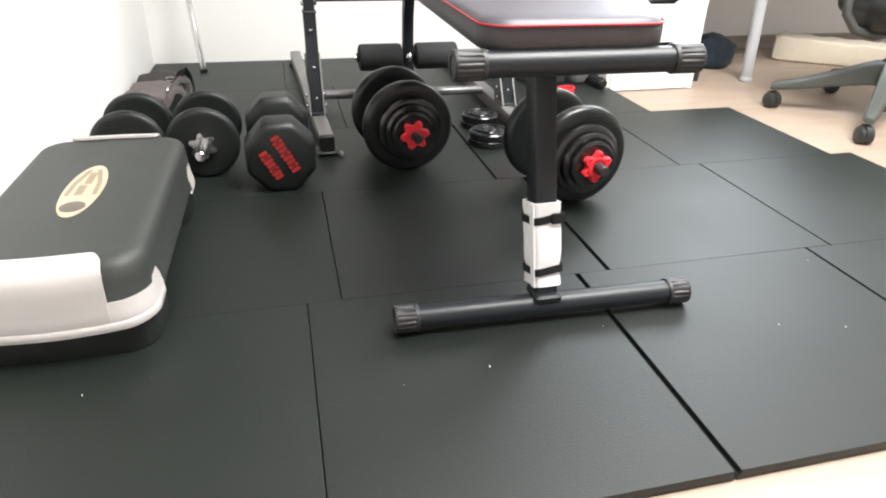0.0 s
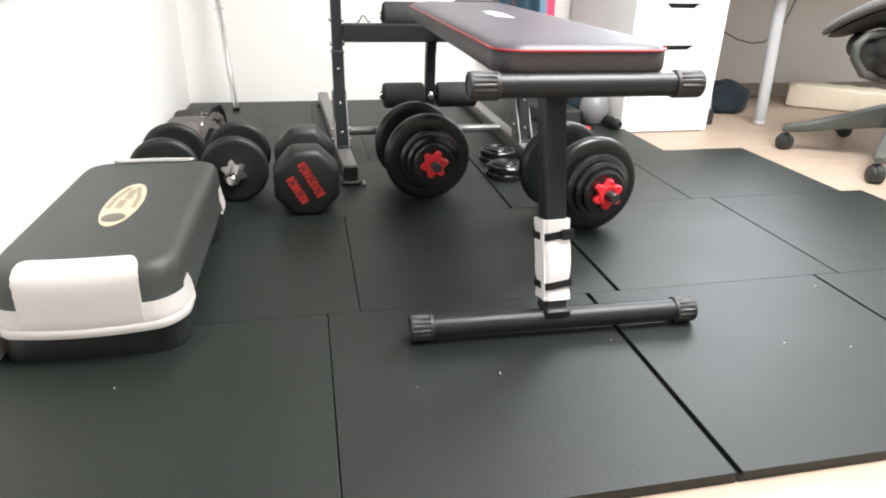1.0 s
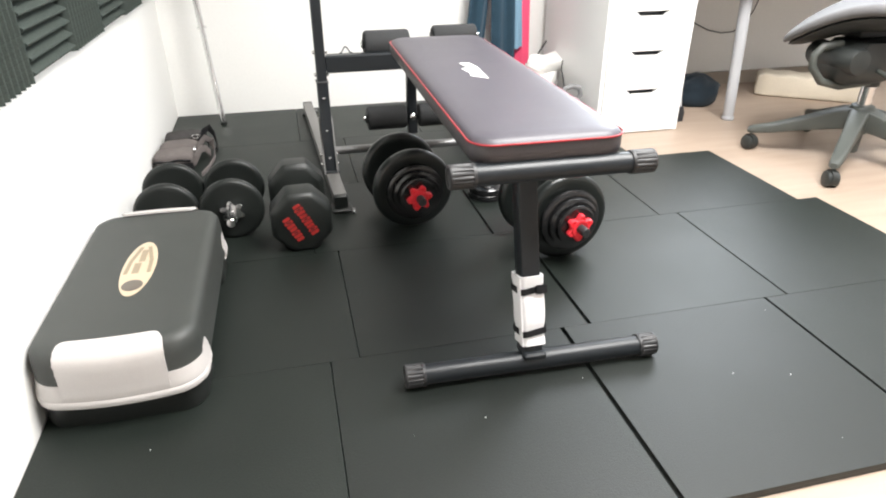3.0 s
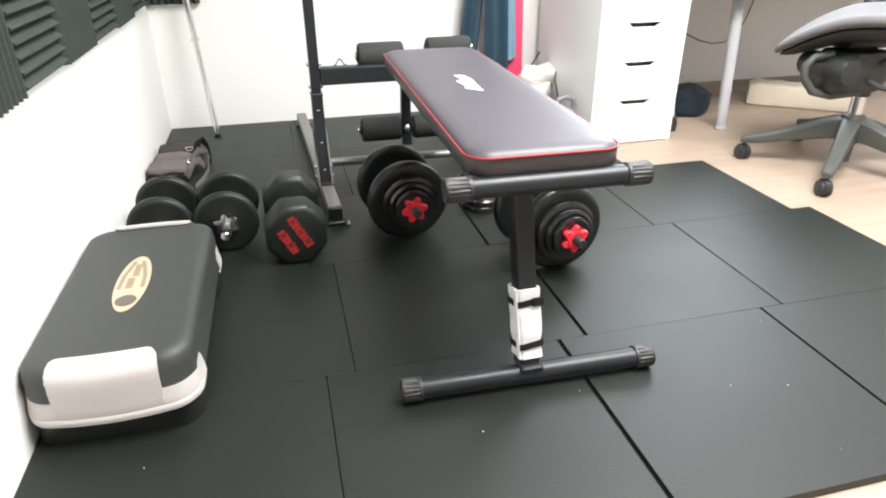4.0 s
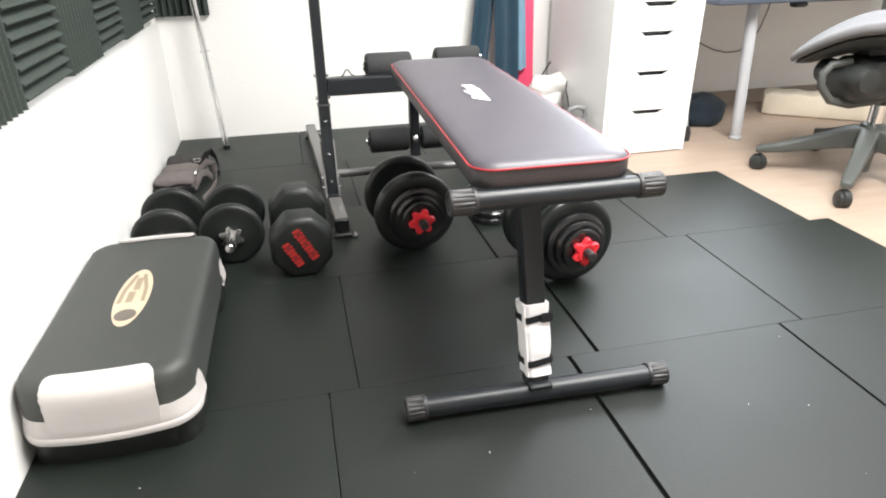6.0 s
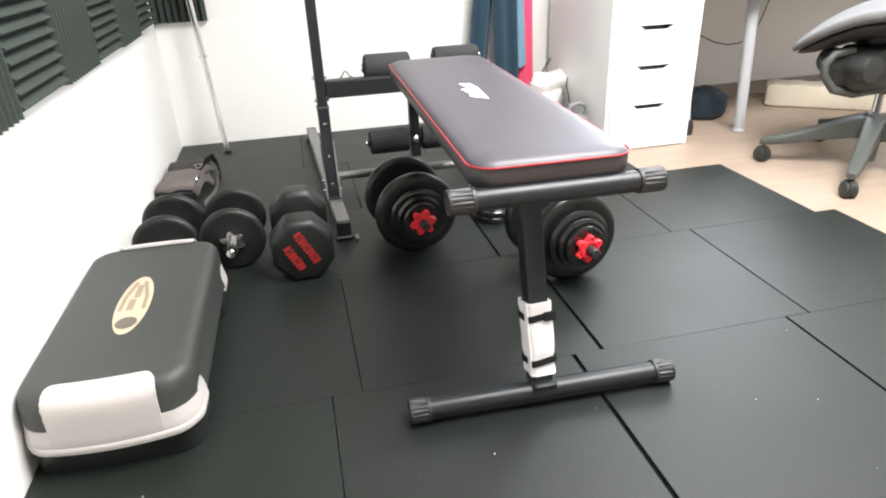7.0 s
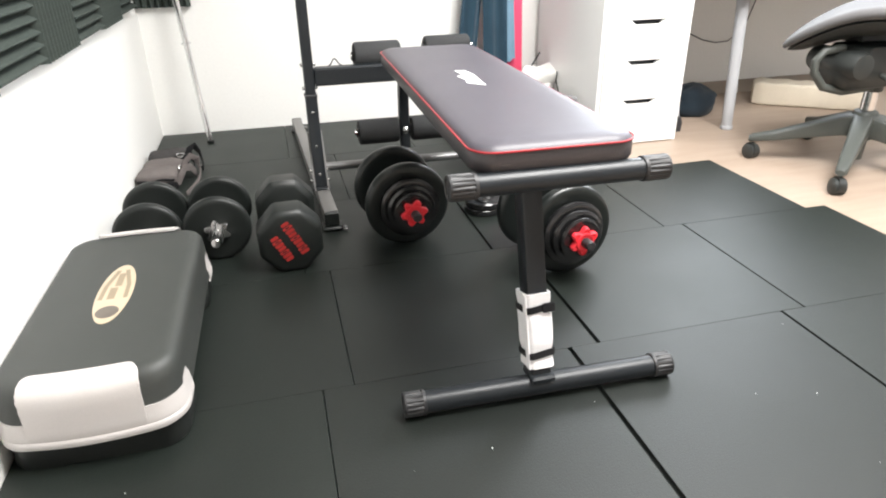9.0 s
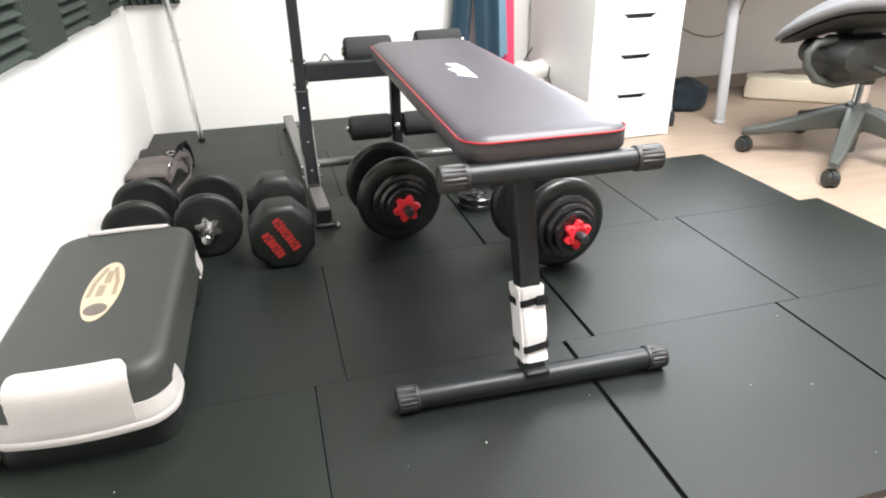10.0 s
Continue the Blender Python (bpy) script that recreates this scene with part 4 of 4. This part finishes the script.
part("tension_barrel", lathe(B(), [(0.020, -0.108), (0.040, -0.104), (0.046, -0.09), (0.046, 0.09), (0.040, 0.104), (0.020, 0.108)], pose(-0.165, 0.01, 0.385, 90, 0, 0), 28), CHAIR_BLACK, mech)
part("pivot_bolt", lathe(B(), [(0.002, -0.006), (0.012, -0.006), (0.015, 0), (0.015, 0.01)], pose(-0.02, -0.094, 0.412, -90, 0, 0), 18), CHROME, mech, "bright chrome pivot bolt")
part("lever", sweep(B(), [(-0.07, -0.08, 0.350), (-0.09, -0.15, 0.345), (-0.095, -0.20, 0.348), (-0.09, -0.235, 0.355)], circle(0.009, 10)), CHAIR_BASE, chair)


FACE, ASIDE = Vector((-0.676, 0.737, 0)), Vector((0.737, 0.676, 0))


def seat_body(rows):
    """Stacked rounded outlines (scale, height) with a falling front edge and a slight rise at the sides."""
    rings = []
    for k, dz in rows:
        ring = []
        for i in range(56):
            a = 2 * math.pi * i / 56
            uu = math.copysign(abs(math.cos(a)) ** 0.72, math.cos(a)) * k
            vv = math.copysign(abs(math.sin(a)) ** 0.72, math.sin(a)) * k
            u, v = 0.045 + 0.265 * uu, 0.245 * vv * (1 - 0.10 * max(0, uu))
            p = FACE * u + ASIDE * v
            drop = 0.115 * (max(0, u - 0.05) / 0.26) ** 1.7
            p.z = 0.566 + dz - drop + 0.012 * vv * vv - 0.02 * max(0, u) / 0.31
            ring.append(p)
        rings.append(ring)
    return loft(B(), rings)


part("seat", seat_body([(0.90, -0.036), (0.97, -0.032), (1.0, -0.020), (0.995, -0.008), (0.96, 0.0), (0.86, 0.003), (0.6, 0.0), (0.3, -0.003), (0.03, -0.004)]), CHAIR_GREY, chair, "light grey seat with a sloping front edge", angle=60)
part("seat_pan", seat_body([(0.30, -0.092), (0.55, -0.088), (0.76, -0.074), (0.88, -0.055), (0.93, -0.044), (0.90, -0.0365)]), CHAIR_BLACK, chair, "dark plastic seat pan", angle=60)
part("tilt_frame", sweep(B(), [Vector(p) - Vector((CX, CY, 0)) for p in ((2.37, 1.83, 0.435), (2.31, 1.845, 0.425), (2.285, 1.85, 0.395), (2.29, 1.85, 0.355), (2.33, 1.84, 0.305), (2.40, 1.825, 0.288), (2.51, 1.81, 0.300))], circle(0.014, 12), up=(0, 1, 0)), CHAIR_BASE, chair, "curved grey lever frame")
part("armrest", sweep(B(), [FACE * u + ASIDE * 0.285 + Vector((0, 0, 0.578 + dz)) for u, dz in ((0.045, -0.008), (0.035, -0.002), (0.0, 0.0), (-0.10, 0.002), (-0.20, 0.0), (-0.235, -0.002), (-0.245, -0.008))], rrect(0.042, 0.017, 0.012, 4)), CHAIR_BASE, chair, "dark grey padded armrest", angle=50)
part("armrest_post", sweep(B(), [ASIDE * v + FACE * -0.06 + Vector((0, 0, z)) for v, z in ((0.10, 0.478), (0.24, 0.480), (0.275, 0.492), (0.285, 0.520), (0.285, 0.565))], rrect(0.016, 0.010, 0.004, 3), up=(-0.676, 0.737, 0)), CHROME, chair, "bright armrest post")
part("seat_bracket", block(B(), -0.10, 0.11, 0.00, 0.13, 0.4415, 0.480, 0.008), CHAIR_BLACK, chair)

# ---- clothes hanging by the wall ----


def drape(name, x0, x1, xt0, xt1, y, z0, z1, folds, amp, mat, label, thick=0.004, seed=0, kind="trousers", skew=0.0):
    grid = []
    for i in range(25):
        u = i / 24
        row = []
        for j in range(15):
            v = j / 14
            xa, xb = x0 + (xt0 - x0) * v, x1 + (xt1 - x1) * v
            fold = amp * (math.sin(u * folds * 2 * math.pi + seed) + 0.5 * noise.noise(Vector((u * 4, v * 2, seed))))
            row.append((xa + (xb - xa) * u, y + fold * (0.6 + 0.4 * (1 - v)), z0 + (z1 - z0) * v + 0.006 * math.sin(u * 7 + seed) * (1 - v) + skew * u * (1 - v)))
        grid.append(row)
    single(name, shell(B(), grid, thick), mat, Matrix(), label, kind, "clothes hanging by the wall", angle=70)


drape("trouser_leg", 1.322, 1.412, 1.440, 1.517, 2.905, 0.22, 1.35, 1.2, 0.012, NAVY, "navy blue trousers hanging against the wall", seed=0.4)
drape("hanging_trousers", 1.450, 1.558, 1.405, 1.520, 2.880, 0.16, 1.35, 1.6, 0.012, NAVY, "dark navy trousers hanging in folds", seed=1.7)
drape("hanging_shirt", 1.550, 1.603, 1.510, 1.540, 2.893, 0.248, 1.35, 0.9, 0.007, PALE_BLUE, "pale blue cotton garment hanging beside trousers", seed=2.2, kind="garment")
drape("pink_towel", 1.548, 1.651, 1.560, 1.610, 2.930, 0.13, 1.35, 0.8, 0.007, PINK, "bright pink cotton towel hanging to near the floor", seed=0.9, kind="towel")
rail = thing("wall_hook", pose(1.5, 2.94, 1.36), "dark steel hook rail on the wall", "hook rail")
part("rail", rod(B(), (-0.2, 0, 0), (0.2, 0, 0), 0.010, 12), STEEL, rail)
bm = B()
for x in (-0.18, 0.18):
    rod(bm, (x, 0, 0), (x, 0.0585, 0), 0.007, 10)
part("brackets", bm, STEEL, rail)

# ---- shoes and a dark bag beside the drawers ----


def shoe(m, label):
    t = thing("trainer_shoe", m, label, "shoe", "white shoes")
    rows = []
    for i in range(13):
        u = i / 12
        y = -0.14 + 0.28 * u
        w = 0.036 + 0.014 * math.sin(u * math.pi * 0.9) - (0.012 if i in (0, 12) else 0)
        h = (0.055 + 0.04 * max(0, 1 - u * 2.2)) if i < 12 else 0.03
        h = h * (0.8 if i == 0 else 1)
        rows.append([Vector((a, y, 0.022 + h * 0.5 + b)) for a, b in rrect(w, h * 0.5, 0.02, 4)])
    part("upper", loft(B(), rows), WHITE_SHOE, t, angle=70)
    part("sole", levels(B(), [(0, 0.040, 0.142, 0.035), (0.005, 0.046, 0.148, 0.04), (0.026, 0.047, 0.149, 0.04), (0.030, 0.043, 0.145, 0.04)], n=6), WHITE_PLASTIC, t)
    bm = B()
    for k in range(4):
        sweep(bm, [(-0.028, -0.02 + 0.025 * k, 0.076 - 0.004 * k), (0, -0.016 + 0.025 * k, 0.086 - 0.004 * k), (0.028, -0.02 + 0.025 * k, 0.076 - 0.004 * k)], circle(0.003, 6))
    part("laces", bm, WHITE_PRINT, t, "white laces")
    return t


single("dark_box", levels(B(), [(0, 0.080, 0.10, 0.01), (0.004, 0.084, 0.104, 0.012), (0.048, 0.080, 0.10, 0.012), (0.054, 0.074, 0.094, 0.012)]), CHAIR_BLACK, pose(1.520, 2.52, 0.0015, 0, 0, 3), "low dark grey plastic box on the mat", "box")
single("dark_pouch", lumpy(B(), 0.088, 0.120, 0.062, 8.1, 0.10), BLACK_CLOTH, pose(1.640, 2.70, 0.0015, 0, 0, 8), "dark cloth pouch under white shoes", "pouch", angle=80)
shoe(pose(1.648, 2.690, 0.098, 4, 6, 150), "white leather trainer shoe lying on a dark pouch")
shoe(pose(1.652, 2.735, 0.158, 12, -16, 128), "white leather trainer shoe on top of the other")
lace = thing("shoe_cord", Matrix(), "thin dark cord sticking up by the shoes", "cord")
part("cord", sweep(B(), [(1.560, 2.69, 0.100), (1.570, 2.70, 0.195), (1.615, 2.72, 0.252), (1.662, 2.75, 0.300)], circle(0.0035, 8)), CABLE, lace)
part("cord", sweep(B(), [(1.683, 2.600, 0.243), (1.679, 2.598, 0.205), (1.689, 2.595, 0.170), (1.699, 2.590, 0.110), (1.700, 2.585, 0.030), (1.702, 2.575, 0.004)], circle(0.003, 8)), CABLE, lace)
k = thing("kettlebell", pose(1.664, 2.440, 0.0013), "small dark grey iron kettlebell on the mat", "kettlebell")
part("bell", lathe(B(), [(0.030, 0.0), (0.042, 0.004), (0.056, 0.030), (0.060, 0.060), (0.054, 0.090), (0.038, 0.112), (0.022, 0.120)], seg=32), GREY_IRON, k)
part("handle", sweep(B(), [(-0.030, 0, 0.104), (-0.042, 0, 0.130), (-0.034, 0, 0.158), (0, 0, 0.168), (0.034, 0, 0.158), (0.042, 0, 0.130), (0.030, 0, 0.104)], circle(0.0105, 12), up=(0, 1, 0)), GREY_IRON, k)
spike = thing("massage_roller", pose(1.705, 2.350, 0.0225, 0, 0, 6), "small black knobbed massage roller on the mat", "massage roller")
part("core", rod(B(), (0, -0.055, 0), (0, 0.055, 0), 0.0165, 18, 0.003), RUBBER, spike)
bm = B()
for i in range(6):
    for j in range(9):
        lathe(bm, [(0.0035, 0.0155), (0.0032, 0.0195), (0.0018, 0.0212)], pose(0, -0.046 + 0.0184 * i, 0, 0, 40 * j + 20 * (i % 2), 0), 6)
tagged(part("knobs", bm, RUBBER, spike), kind="stuff")
lead = thing("hanging_lead", Matrix(), "grey cable with a black plug hanging beside the drawers", "cable")
part("cord", sweep(B(), [(2.165, 2.47, 0.555), (2.172, 2.465, 0.40), (2.182, 2.45, 0.22), (2.190, 2.44, 0.09), (2.195, 2.437, 0.045)], circle(0.005, 10)), GREY_PAINT, lead)
part("plug", levels(B(), [(FL, 0.014, 0.011, 0.004, 2.196, 2.436), (0.02, 0.016, 0.013, 0.005, 2.196, 2.436), (0.048, 0.009, 0.008, 0.004, 2.196, 2.436)]), CABLE, lead, "black plug")
band = thing("exercise_band", pose(1.545, 2.285, 0.0014, 0, 0, 15), "bright red rubber exercise band coiled on the mat", "exercise band")
for k in range(2):
    loop = [(0.040 * math.cos(a), 0.026 * math.sin(a), 0.006 + 0.008 * k + 0.002 * math.sin(2 * a + k)) for a in [2 * math.pi * i / 28 for i in range(28)]]
    part("band_loop", sweep(B(), loop, rrect(0.0035, 0.0038, 0.001, 2), closed=True), RED, band)
